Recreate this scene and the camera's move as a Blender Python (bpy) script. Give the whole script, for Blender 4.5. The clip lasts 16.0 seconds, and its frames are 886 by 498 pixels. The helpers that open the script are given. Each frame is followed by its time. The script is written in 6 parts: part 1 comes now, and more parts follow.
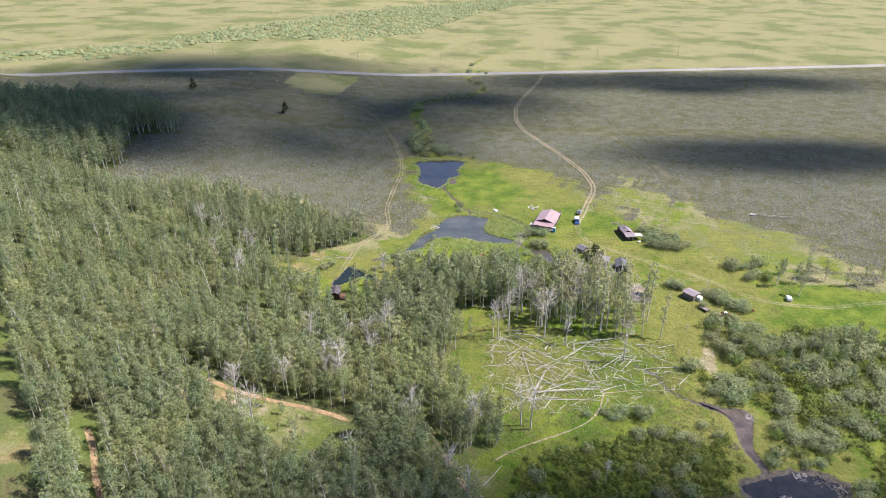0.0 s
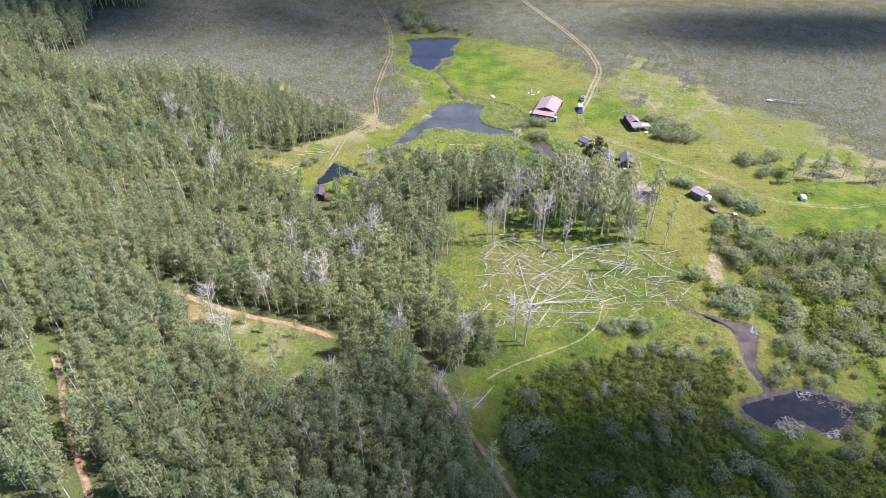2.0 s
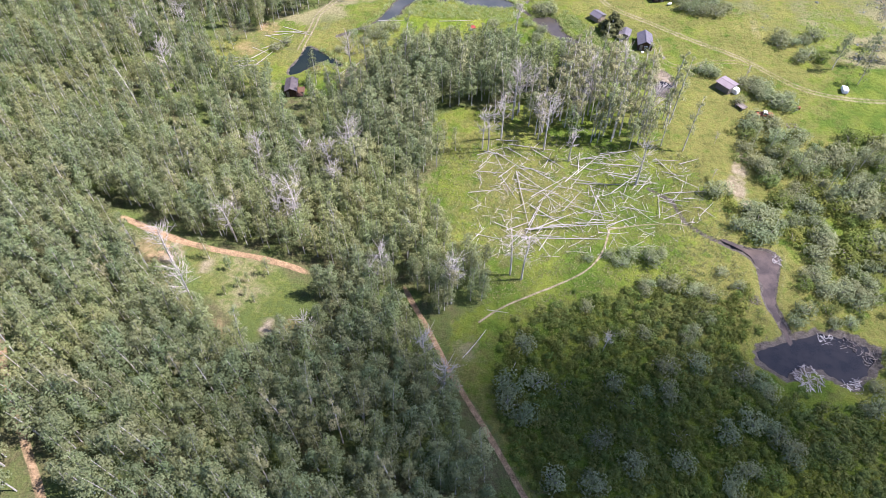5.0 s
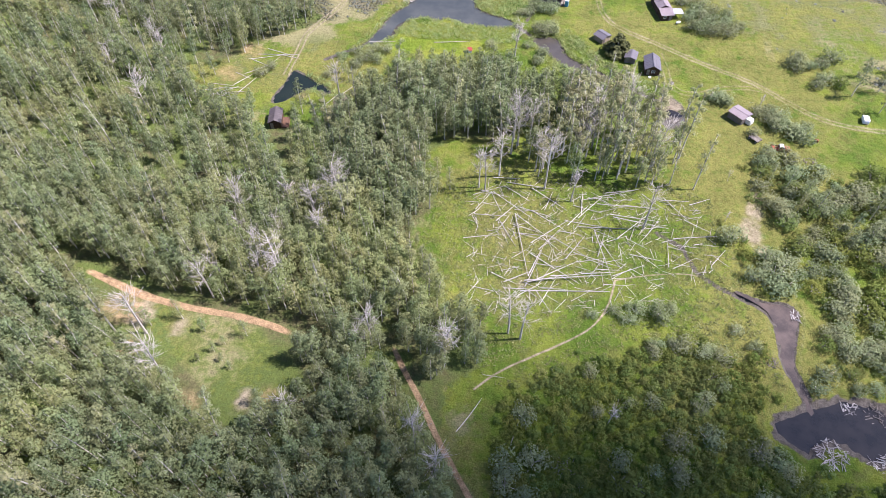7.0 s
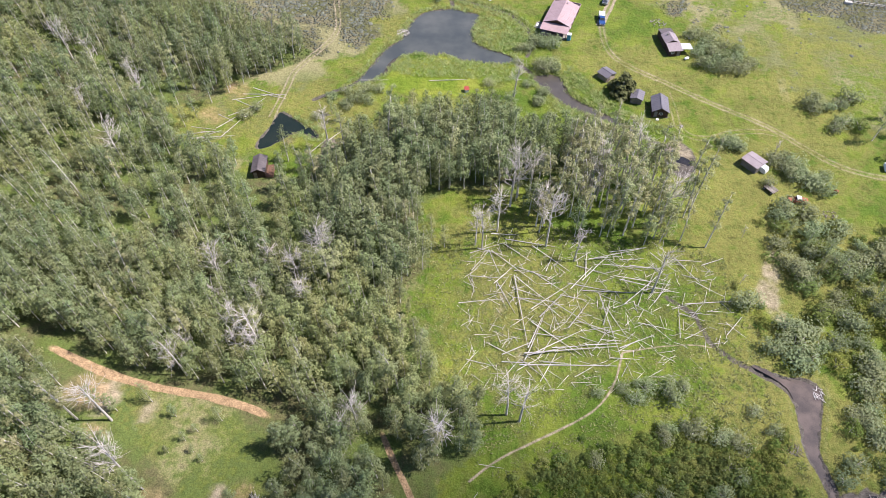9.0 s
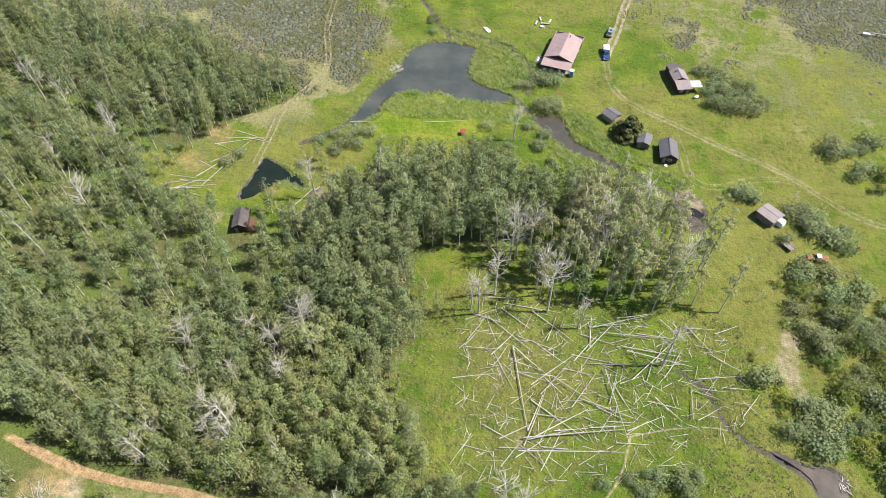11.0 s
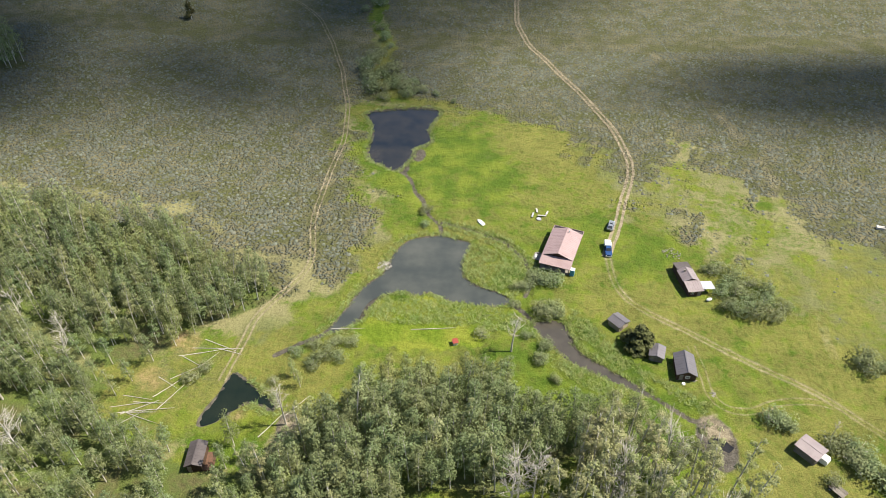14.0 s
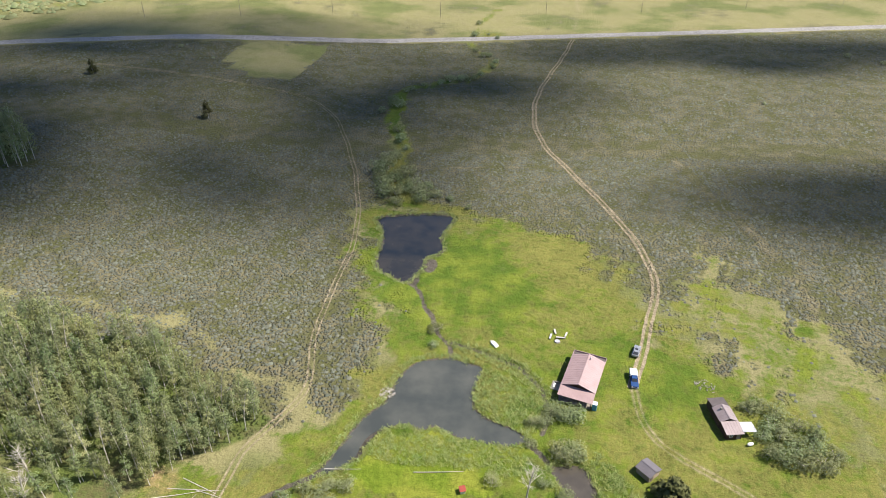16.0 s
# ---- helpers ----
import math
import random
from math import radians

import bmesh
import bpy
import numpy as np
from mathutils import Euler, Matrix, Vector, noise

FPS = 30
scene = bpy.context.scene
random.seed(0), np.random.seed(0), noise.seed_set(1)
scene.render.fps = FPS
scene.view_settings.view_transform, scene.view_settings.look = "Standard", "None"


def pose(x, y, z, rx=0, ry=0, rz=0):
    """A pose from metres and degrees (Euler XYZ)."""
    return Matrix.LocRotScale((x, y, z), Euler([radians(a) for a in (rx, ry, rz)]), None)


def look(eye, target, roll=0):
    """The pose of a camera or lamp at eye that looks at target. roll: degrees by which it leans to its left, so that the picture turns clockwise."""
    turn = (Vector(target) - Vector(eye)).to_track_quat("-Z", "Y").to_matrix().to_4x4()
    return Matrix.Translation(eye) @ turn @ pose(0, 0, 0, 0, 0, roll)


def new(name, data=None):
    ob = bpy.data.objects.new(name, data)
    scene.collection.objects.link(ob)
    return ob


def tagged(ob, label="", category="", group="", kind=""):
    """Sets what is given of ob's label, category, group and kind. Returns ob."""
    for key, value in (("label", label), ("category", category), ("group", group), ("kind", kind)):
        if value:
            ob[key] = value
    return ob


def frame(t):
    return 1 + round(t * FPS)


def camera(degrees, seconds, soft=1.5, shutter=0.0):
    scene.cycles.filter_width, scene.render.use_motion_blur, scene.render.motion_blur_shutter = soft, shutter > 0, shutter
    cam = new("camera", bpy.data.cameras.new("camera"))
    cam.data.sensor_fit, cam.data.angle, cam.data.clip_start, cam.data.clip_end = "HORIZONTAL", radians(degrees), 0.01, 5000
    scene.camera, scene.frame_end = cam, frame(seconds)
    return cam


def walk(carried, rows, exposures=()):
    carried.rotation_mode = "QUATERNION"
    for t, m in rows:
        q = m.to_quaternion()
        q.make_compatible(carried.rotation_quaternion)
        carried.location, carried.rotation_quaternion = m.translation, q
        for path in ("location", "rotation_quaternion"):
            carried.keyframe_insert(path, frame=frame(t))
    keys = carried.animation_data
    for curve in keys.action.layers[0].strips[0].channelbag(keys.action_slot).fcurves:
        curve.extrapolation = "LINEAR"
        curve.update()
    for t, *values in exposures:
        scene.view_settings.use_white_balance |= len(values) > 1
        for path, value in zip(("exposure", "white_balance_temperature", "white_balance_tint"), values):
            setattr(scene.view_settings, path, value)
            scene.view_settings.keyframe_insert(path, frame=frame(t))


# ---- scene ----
cam = camera(68.5, 16.0, 0.9)
METRES, EYE, TILT, LEAN, TURN = 139.0, 114.0, -1.5, 4.65, 0.0
ROWS = [
    (0.0, 0.0, 0.0, 0.0, 2.3, -24.7, -5.01),
    (0.5, 0.0028, 0.0265, 0.0014, 2.23, -27.56, -4.97),
    (1.0, 0.0058, 0.0564, 0.0037, 2.17, -30.51, -4.92),
    (1.5, 0.0077, 0.0892, 0.0065, 2.1, -33.22, -4.91),
    (2.0, 0.0098, 0.1221, 0.0077, 2.05, -35.87, -4.9),
    (2.5, 0.0121, 0.1549, 0.0093, 2.02, -38.53, -4.86),
    (3.0, 0.0143, 0.1874, 0.0112, 1.98, -41.18, -4.82),
    (3.5, 0.0162, 0.2198, 0.0133, 1.94, -43.89, -4.8),
    (6.0, 0.0254, 0.3826, 0.0252, 1.85, -50.79, -4.69),
    (6.5, 0.0273, 0.4141, 0.0268, 1.86, -50.75, -4.66),
    (7.0, 0.0287, 0.4454, 0.0283, 1.86, -50.65, -4.64),
    (7.5, 0.0307, 0.4768, 0.0296, 1.87, -50.59, -4.6),
    (8.0, 0.0327, 0.5081, 0.0309, 1.88, -50.53, -4.58),
    (8.5, 0.0341, 0.5392, 0.0317, 1.88, -50.49, -4.57),
    (11.0, 0.044, 0.695, 0.039, 1.97, -50.49, -4.41),
    (11.5, 0.0456, 0.7269, 0.0409, 1.96, -49.25, -4.4),
    (12.0, 0.0471, 0.7572, 0.0421, 1.95, -47.23, -4.4),
    (12.5, 0.0481, 0.7875, 0.0432, 1.94, -45.16, -4.43),
    (13.0, 0.0503, 0.8172, 0.0439, 1.94, -42.94, -4.41),
    (13.5, 0.0524, 0.8468, 0.0445, 1.95, -40.66, -4.38),
    (14.0, 0.0543, 0.8771, 0.046, 1.96, -38.39, -4.4),
    (14.5, 0.0567, 0.9067, 0.0467, 2.02, -36.07, -4.41),
    (15.0, 0.0582, 0.937, 0.0478, 2.38, -33.84, -4.46),
    (15.5, 0.0602, 0.9672, 0.0492, 3.12, -31.71, -4.5),
    (16.0, 0.061, 0.9966, 0.0491, 3.86, -31.2, -4.56),
]
walk(cam, [(t, pose(0, 0, EYE, TILT, LEAN, TURN) @ pose(METRES * x, METRES * y, METRES * z, 90 + pitch, roll, yaw)) for t, x, y, z, yaw, pitch, roll in ROWS],
     [(0, 1.02, 6100, 20), (1, 1.10, 5950, 22), (3.5, 1.24, 5800, 30), (8.5, 1.06, 6000, 25), (11, 0.90, 6450, 8), (14, 0.88, 6750, 9), (16, 0.88, 6600, 14)])

# ---- world, sun, clouds ----
SUN_DIR = Vector((0.58, 0.05, 0.82)).normalized()
world = bpy.data.worlds.new("world")
scene.world = world
world.use_nodes = True
wn = world.node_tree
sky = wn.nodes.new("ShaderNodeTexSky")
sky.sky_type, sky.sun_disc = "NISHITA", False
sky.sun_elevation = math.asin(SUN_DIR.z)
sky.sun_rotation = math.atan2(SUN_DIR.x, SUN_DIR.y)
sky.altitude, sky.air_density, sky.dust_density = 2400, 1.0, 1.5
wn.links.new(sky.outputs[0], wn.nodes["Background"].inputs[0])
wn.nodes["Background"].inputs[1].default_value = 0.10
sun = new("sun", bpy.data.lights.new("sun", "SUN"))
sun.data.energy, sun.data.angle, sun.data.color = 4.95, radians(0.9), (1.0, 0.95, 0.86)
sun.matrix_world = look(SUN_DIR * 500, (0, 0, 0))


# ---- materials ----
def nodes_of(name, rough=0.85, spec=0.25, metal=0.0):
    m = bpy.data.materials.new(name)
    m.use_nodes = True
    b = m.node_tree.nodes["Principled BSDF"]
    b.inputs["Roughness"].default_value = rough
    b.inputs["Specular IOR Level"].default_value = spec
    b.inputs["Metallic"].default_value = metal
    return m, m.node_tree.nodes, m.node_tree.links, b


def col(c):
    return (c[0], c[1], c[2], 1.0)


def noise_node(N, L, vec, scale, detail=3.0, rough=0.55):
    n = N.new("ShaderNodeTexNoise")
    n.inputs["Scale"].default_value, n.inputs["Detail"].default_value, n.inputs["Roughness"].default_value = scale, detail, rough
    if vec is not None:
        L.new(vec, n.inputs["Vector"])
    return n.outputs["Fac"]


def ramp(N, L, fac, stops):
    r = N.new("ShaderNodeValToRGB")
    while len(r.color_ramp.elements) < len(stops):
        r.color_ramp.elements.new(0.5)
    for e, (p, c) in zip(r.color_ramp.elements, stops):
        e.position, e.color = p, col(c)
    L.new(fac, r.inputs[0])
    return r.outputs[0]


def calc(N, L, op, a, b, clamp=False):
    n = N.new("ShaderNodeMath")
    n.operation, n.use_clamp = op, clamp
    for i, v in enumerate((a, b)):
        if isinstance(v, (int, float)):
            n.inputs[i].default_value = v
        else:
            L.new(v, n.inputs[i])
    return n.outputs[0]


def mixc(N, L, fac, a, b, blend="MIX"):
    n = N.new("ShaderNodeMix")
    n.data_type, n.blend_type = "RGBA", blend
    for i, v in ((0, fac), (6, a), (7, b)):
        if isinstance(v, (int, float)):
            n.inputs[i].default_value = v
        elif isinstance(v, tuple):
            n.inputs[i].default_value = col(v)
        else:
            L.new(v, n.inputs[i])
    return n.outputs[2]


def step(N, L, v, lo, hi):
    n = N.new("ShaderNodeMapRange")
    n.interpolation_type = "SMOOTHSTEP"
    n.inputs[1].default_value, n.inputs[2].default_value = lo, hi
    L.new(v, n.inputs[0])
    return n.outputs[0]


def bump(N, L, b, height, strength, dist):
    n = N.new("ShaderNodeBump")
    n.inputs["Strength"].default_value, n.inputs["Distance"].default_value = strength, dist
    L.new(height, n.inputs["Height"])
    L.new(n.outputs[0], b.inputs["Normal"])


def simple(name, c1, c2, scale=3.0, rough=0.8, spec=0.25, metal=0.0, fine=20.0, strength=0.3, dist=0.02, vary=0.0):
    """Two tones by coarse and fine noise, fine relief, and some variation from piece to piece."""
    m, N, L, b = nodes_of(name, rough, spec, metal)
    tc = N.new("ShaderNodeTexCoord").outputs["Object"]
    n1, n2 = noise_node(N, L, tc, scale), noise_node(N, L, tc, fine)
    f = calc(N, L, "ADD", calc(N, L, "MULTIPLY", n1, 0.6), calc(N, L, "MULTIPLY", n2, 0.4))
    c = mixc(N, L, step(N, L, f, 0.36, 0.64), tuple(c1), tuple(c2))
    if vary:
        oi = N.new("ShaderNodeObjectInfo").outputs["Random"]
        h = N.new("ShaderNodeHueSaturation")
        L.new(calc(N, L, "ADD", calc(N, L, "MULTIPLY", oi, vary), 1 - vary / 2), h.inputs["Value"])
        L.new(c, h.inputs["Color"])
        c = h.outputs[0]
    L.new(c, b.inputs["Base Color"])
    bump(N, L, b, n2, strength, dist)
    return m


def leaf_material(name, dark, light, vary=0.5, rough=0.6, thin=0.25, drift=None):
    """Leaves: tone by leaf, by plant and by height of a slow noise; a little light passes through."""
    m, N, L, b = nodes_of(name, rough, 0.08)
    geo = N.new("ShaderNodeNewGeometry")
    at = N.new("ShaderNodeAttribute")
    at.attribute_name = "tint"
    oi = N.new("ShaderNodeObjectInfo").outputs["Random"]
    plant = calc(N, L, "ADD", at.outputs["Fac"], oi)
    f = calc(N, L, "ADD", calc(N, L, "MULTIPLY", geo.outputs["Random Per Island"], 0.36), calc(N, L, "MULTIPLY", calc(N, L, "FRACT", plant, 0.0), 0.64))
    c = mixc(N, L, f, tuple(dark), tuple(light))
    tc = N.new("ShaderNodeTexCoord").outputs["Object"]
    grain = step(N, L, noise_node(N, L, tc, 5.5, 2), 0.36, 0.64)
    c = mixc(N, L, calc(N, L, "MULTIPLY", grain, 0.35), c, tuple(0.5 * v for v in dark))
    if drift:
        stand = step(N, L, noise_node(N, L, geo.outputs["Position"], 0.045, 3), 0.46, 0.66)
        c = mixc(N, L, calc(N, L, "MULTIPLY", stand, 0.55), c, tuple(drift))
    h = N.new("ShaderNodeHueSaturation")
    L.new(c, h.inputs["Color"])
    pf = calc(N, L, "FRACT", calc(N, L, "MULTIPLY", plant, 7.31), 0.0)
    L.new(calc(N, L, "ADD", calc(N, L, "MULTIPLY", pf, vary), 1 - vary / 2), h.inputs["Value"])
    pf2 = calc(N, L, "FRACT", calc(N, L, "MULTIPLY", plant, 3.77), 0.0)
    L.new(calc(N, L, "ADD", calc(N, L, "MULTIPLY", pf2, 0.05), 0.475), h.inputs["Hue"])
    L.new(h.outputs[0], b.inputs["Base Color"])
    tr = N.new("ShaderNodeBsdfTranslucent")
    L.new(h.outputs[0], tr.inputs["Color"])
    mx = N.new("ShaderNodeMixShader")
    mx.inputs[0].default_value = thin
    L.new(b.outputs[0], mx.inputs[1])
    L.new(tr.outputs[0], mx.inputs[2])
    L.new(mx.outputs[0], N["Material Output"].inputs["Surface"])
    return m


def ground_material():
    m, N, L, b = nodes_of("ground_cover", 0.95, 0.1)
    tc = N.new("ShaderNodeTexCoord").outputs["Object"]

    def attr(name):
        a = N.new("ShaderNodeAttribute")
        a.attribute_name = name
        return a.outputs["Fac"]

    big, mid, fine, grain = (noise_node(N, L, tc, s, d) for s, d in ((0.018, 4), (0.11, 4), (0.8, 4), (4.0, 3)))
    edge = calc(N, L, "ADD", calc(N, L, "MULTIPLY", calc(N, L, "SUBTRACT", mid, 0.5), 0.9), calc(N, L, "MULTIPLY", calc(N, L, "SUBTRACT", fine, 0.5), 0.6))

    def mask(name, lo=0.38, hi=0.62, k=1.0):
        return step(N, L, calc(N, L, "ADD", attr(name), calc(N, L, "MULTIPLY", edge, k)), lo, hi)

    dry = mixc(N, L, step(N, L, mid, 0.35, 0.65), C_DRY1, C_DRY2)
    dry = mixc(N, L, step(N, L, big, 0.45, 0.62), dry, C_DRYGREEN)
    dry = mixc(N, L, calc(N, L, "MULTIPLY", step(N, L, fine, 0.45, 0.7), 0.45), dry, C_DRYDARK)
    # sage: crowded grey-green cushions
    vo = N.new("ShaderNodeTexVoronoi")
    vo.inputs["Scale"].default_value = 1.25
    L.new(tc, vo.inputs["Vector"])
    cush = step(N, L, vo.outputs["Distance"], 0.62, 0.25)
    cush = calc(N, L, "MULTIPLY", cush, step(N, L, calc(N, L, "ADD", fine, calc(N, L, "MULTIPLY", calc(N, L, "SUBTRACT", mid, 0.5), 1.2)), 0.30, 0.55))
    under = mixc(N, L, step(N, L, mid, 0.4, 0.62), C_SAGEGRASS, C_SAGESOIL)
    # shade between the cushions, put into the soil colour as dark patches
    under = mixc(N, L, calc(N, L, "MULTIPLY", step(N, L, fine, 0.44, 0.62), 0.35), under, C_SAGESHADE)
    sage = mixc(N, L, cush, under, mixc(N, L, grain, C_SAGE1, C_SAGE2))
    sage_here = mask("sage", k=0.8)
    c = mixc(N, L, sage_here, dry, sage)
    # wet green grass
    lush = mixc(N, L, step(N, L, mid, 0.36, 0.66), C_LUSH1, C_LUSH2)
    patch = noise_node(N, L, tc, 0.32, 5, 0.6)
    lush = mixc(N, L, calc(N, L, "MULTIPLY", step(N, L, calc(N, L, "ADD", big, calc(N, L, "MULTIPLY", calc(N, L, "SUBTRACT", patch, 0.5), 0.6)), 0.43, 0.58), 0.9), lush, C_LUSH3)
    lush = mixc(N, L, calc(N, L, "MULTIPLY", step(N, L, patch, 0.50, 0.68), 0.5), lush, C_LUSHDARK)
    lush = mixc(N, L, calc(N, L, "MULTIPLY", step(N, L, fine, 0.42, 0.72), 0.4), lush, C_LUSHDARK)
    lush = mixc(N, L, calc(N, L, "MULTIPLY", step(N, L, grain, 0.5, 0.75), 0.2), lush, C_STRAW)
    c = mixc(N, L, mask("lush", k=0.7), c, lush)
    bright = mixc(N, L, step(N, L, mid, 0.4, 0.62), C_BRIGHT1, C_BRIGHT2)
    bright = mixc(N, L, calc(N, L, "MULTIPLY", step(N, L, fine, 0.45, 0.65), 0.4), bright, C_LUSH2)
    c = mixc(N, L, mask("bright"), c, bright)
    wood = mixc(N, L, step(N, L, mid, 0.38, 0.6), C_LITTER, C_UNDER)
    wood = mixc(N, L, calc(N, L, "MULTIPLY", step(N, L, fine, 0.42, 0.62), 0.6), wood, C_UNDER2)
    c = mixc(N, L, mask("wood"), c, wood)
    mud = mixc(N, L, fine, C_MUD1, C_MUD2)
    c = mixc(N, L, mask("mud", k=0.6), c, mud)
    dirt = mixc(N, L, fine, C_DIRT1, C_DIRT2)
    c = mixc(N, L, mask("dirt", 0.3, 0.75, 0.4), c, dirt)
    red = mixc(N, L, fine, C_RED1, C_RED2)
    c = mixc(N, L, mask("red", 0.35, 0.7, 0.5), c, red)
    grav = mixc(N, L, fine, C_GRAVEL1, C_GRAVEL2)
    c = mixc(N, L, mask("gravel", 0.35, 0.65, 0.25), c, grav)
    # fine light and dark flecks of blades, stems and soil
    fleck = N.new("ShaderNodeHueSaturation")
    L.new(c, fleck.inputs["Color"])
    tone = calc(N, L, "ADD", calc(N, L, "MULTIPLY", grain, 1.5), calc(N, L, "ADD", calc(N, L, "MULTIPLY", fine, 1.1), calc(N, L, "MULTIPLY", mid, 0.6)))
    L.new(calc(N, L, "MAXIMUM", calc(N, L, "SUBTRACT", tone, 0.6), 0.3), fleck.inputs["Value"])
    L.new(fleck.outputs[0], b.inputs["Base Color"])
    hgt = calc(N, L, "ADD", calc(N, L, "MULTIPLY", fine, 0.7), calc(N, L, "MULTIPLY", grain, 0.3))
    hgt = calc(N, L, "ADD", hgt, calc(N, L, "MULTIPLY", calc(N, L, "MULTIPLY", cush, sage_here), 0.75))
    bump(N, L, b, hgt, 1.0, 0.8)
    return m


C_DRY1, C_DRY2, C_DRYGREEN, C_DRYDARK = (0.245, 0.226, 0.108), (0.200, 0.190, 0.082), (0.128, 0.145, 0.050), (0.108, 0.104, 0.052)
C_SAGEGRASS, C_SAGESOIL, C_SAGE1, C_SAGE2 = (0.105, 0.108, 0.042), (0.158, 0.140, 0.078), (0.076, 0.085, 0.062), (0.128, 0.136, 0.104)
C_SAGESHADE = (0.062, 0.058, 0.036)
C_LUSH1, C_LUSH2, C_LUSH3, C_LUSHDARK, C_STRAW = (0.072, 0.122, 0.013), (0.136, 0.163, 0.022), (0.172, 0.162, 0.044), (0.040, 0.078, 0.009), (0.195, 0.176, 0.080)
C_BRIGHT1, C_BRIGHT2 = (0.118, 0.172, 0.016), (0.172, 0.192, 0.028)
C_LITTER, C_UNDER, C_UNDER2 = (0.12, 0.112, 0.05), (0.095, 0.122, 0.03), (0.058, 0.082, 0.022)
C_MUD1, C_MUD2 = (0.05, 0.043, 0.037), (0.13, 0.115, 0.092)
C_DIRT1, C_DIRT2 = (0.225, 0.185, 0.118), (0.305, 0.255, 0.172)
C_RED1, C_RED2 = (0.255, 0.165, 0.088), (0.340, 0.240, 0.135)
C_GRAVEL1, C_GRAVEL2 = (0.234, 0.224, 0.211), (0.293, 0.283, 0.267)

M_GROUND = ground_material()
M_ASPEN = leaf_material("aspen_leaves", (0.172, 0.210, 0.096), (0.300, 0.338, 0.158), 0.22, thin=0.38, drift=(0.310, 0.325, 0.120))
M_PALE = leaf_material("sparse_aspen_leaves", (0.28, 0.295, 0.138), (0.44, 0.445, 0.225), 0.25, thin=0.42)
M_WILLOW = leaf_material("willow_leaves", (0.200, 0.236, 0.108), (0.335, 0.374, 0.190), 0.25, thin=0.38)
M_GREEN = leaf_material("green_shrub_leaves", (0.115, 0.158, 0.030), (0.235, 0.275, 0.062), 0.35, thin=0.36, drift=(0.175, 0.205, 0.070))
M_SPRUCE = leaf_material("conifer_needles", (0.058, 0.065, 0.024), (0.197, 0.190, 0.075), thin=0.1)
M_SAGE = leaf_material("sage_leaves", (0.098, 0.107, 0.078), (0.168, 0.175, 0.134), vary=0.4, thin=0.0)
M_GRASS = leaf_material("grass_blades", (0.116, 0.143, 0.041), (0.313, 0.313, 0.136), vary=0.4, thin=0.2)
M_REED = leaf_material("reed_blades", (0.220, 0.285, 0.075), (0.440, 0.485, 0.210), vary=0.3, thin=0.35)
M_BARK = simple("aspen_bark", (0.55, 0.52, 0.46), (0.36, 0.335, 0.285), 1.2, 0.85, vary=0.3)
M_DEAD = simple("bleached_wood", (0.54, 0.50, 0.44), (0.36, 0.33, 0.29), 0.8, 0.85, vary=0.35)
M_LOG = simple("weathered_log", (0.54, 0.51, 0.47), (0.30, 0.27, 0.24), 0.5, 0.85, fine=9.0, vary=0.5)


def water_material(name, c1, c2):
    m, N, L, b = nodes_of(name, 0.05, 0.5)
    tc = N.new("ShaderNodeTexCoord").outputs["Object"]
    n = noise_node(N, L, tc, 0.12, 4)
    L.new(ramp(N, L, n, [(0.35, c1), (0.7, c2)]), b.inputs["Base Color"])
    bump(N, L, b, noise_node(N, L, tc, 2.5, 2), 0.05, 0.02)
    return m


M_WATER = water_material("pond_water", (0.048, 0.054, 0.049), (0.085, 0.088, 0.075))
M_DEEP = water_material("deep_pond_water", (0.012, 0.015, 0.018), (0.040, 0.036, 0.030))
M_GREENPOND = water_material("green_pond_water", (0.006, 0.012, 0.007), (0.018, 0.023, 0.013))
M_SILT = simple("grey_silt_water", (0.078, 0.068, 0.054), (0.058, 0.051, 0.041), 0.3, 0.12, 0.5, strength=0.02)
M_BROWN = simple("brown_creek_water", (0.120, 0.092, 0.074), (0.048, 0.040, 0.034), 0.22, 0.2, 0.4, strength=0.02)
M_MUDWATER = simple("dark_beaver_water", (0.028, 0.025, 0.022), (0.014, 0.014, 0.013), 0.3, 0.12, 0.5, strength=0.02)


M_CLOUD = simple("cloud_vapour", (0.85, 0.86, 0.88), (0.78, 0.80, 0.83), 0.004, 1.0, 0.0, fine=0.03, strength=0.0)


cn = M_CLOUD.node_tree.nodes
thin_air = cn.new("ShaderNodeMixShader")
thin_air.inputs[0].default_value = 0.84
M_CLOUD.node_tree.links.new(cn["Principled BSDF"].outputs[0], thin_air.inputs[1])
M_CLOUD.node_tree.links.new(cn.new("ShaderNodeBsdfTransparent").outputs[0], thin_air.inputs[2])
M_CLOUD.node_tree.links.new(thin_air.outputs[0], cn["Material Output"].inputs["Surface"])


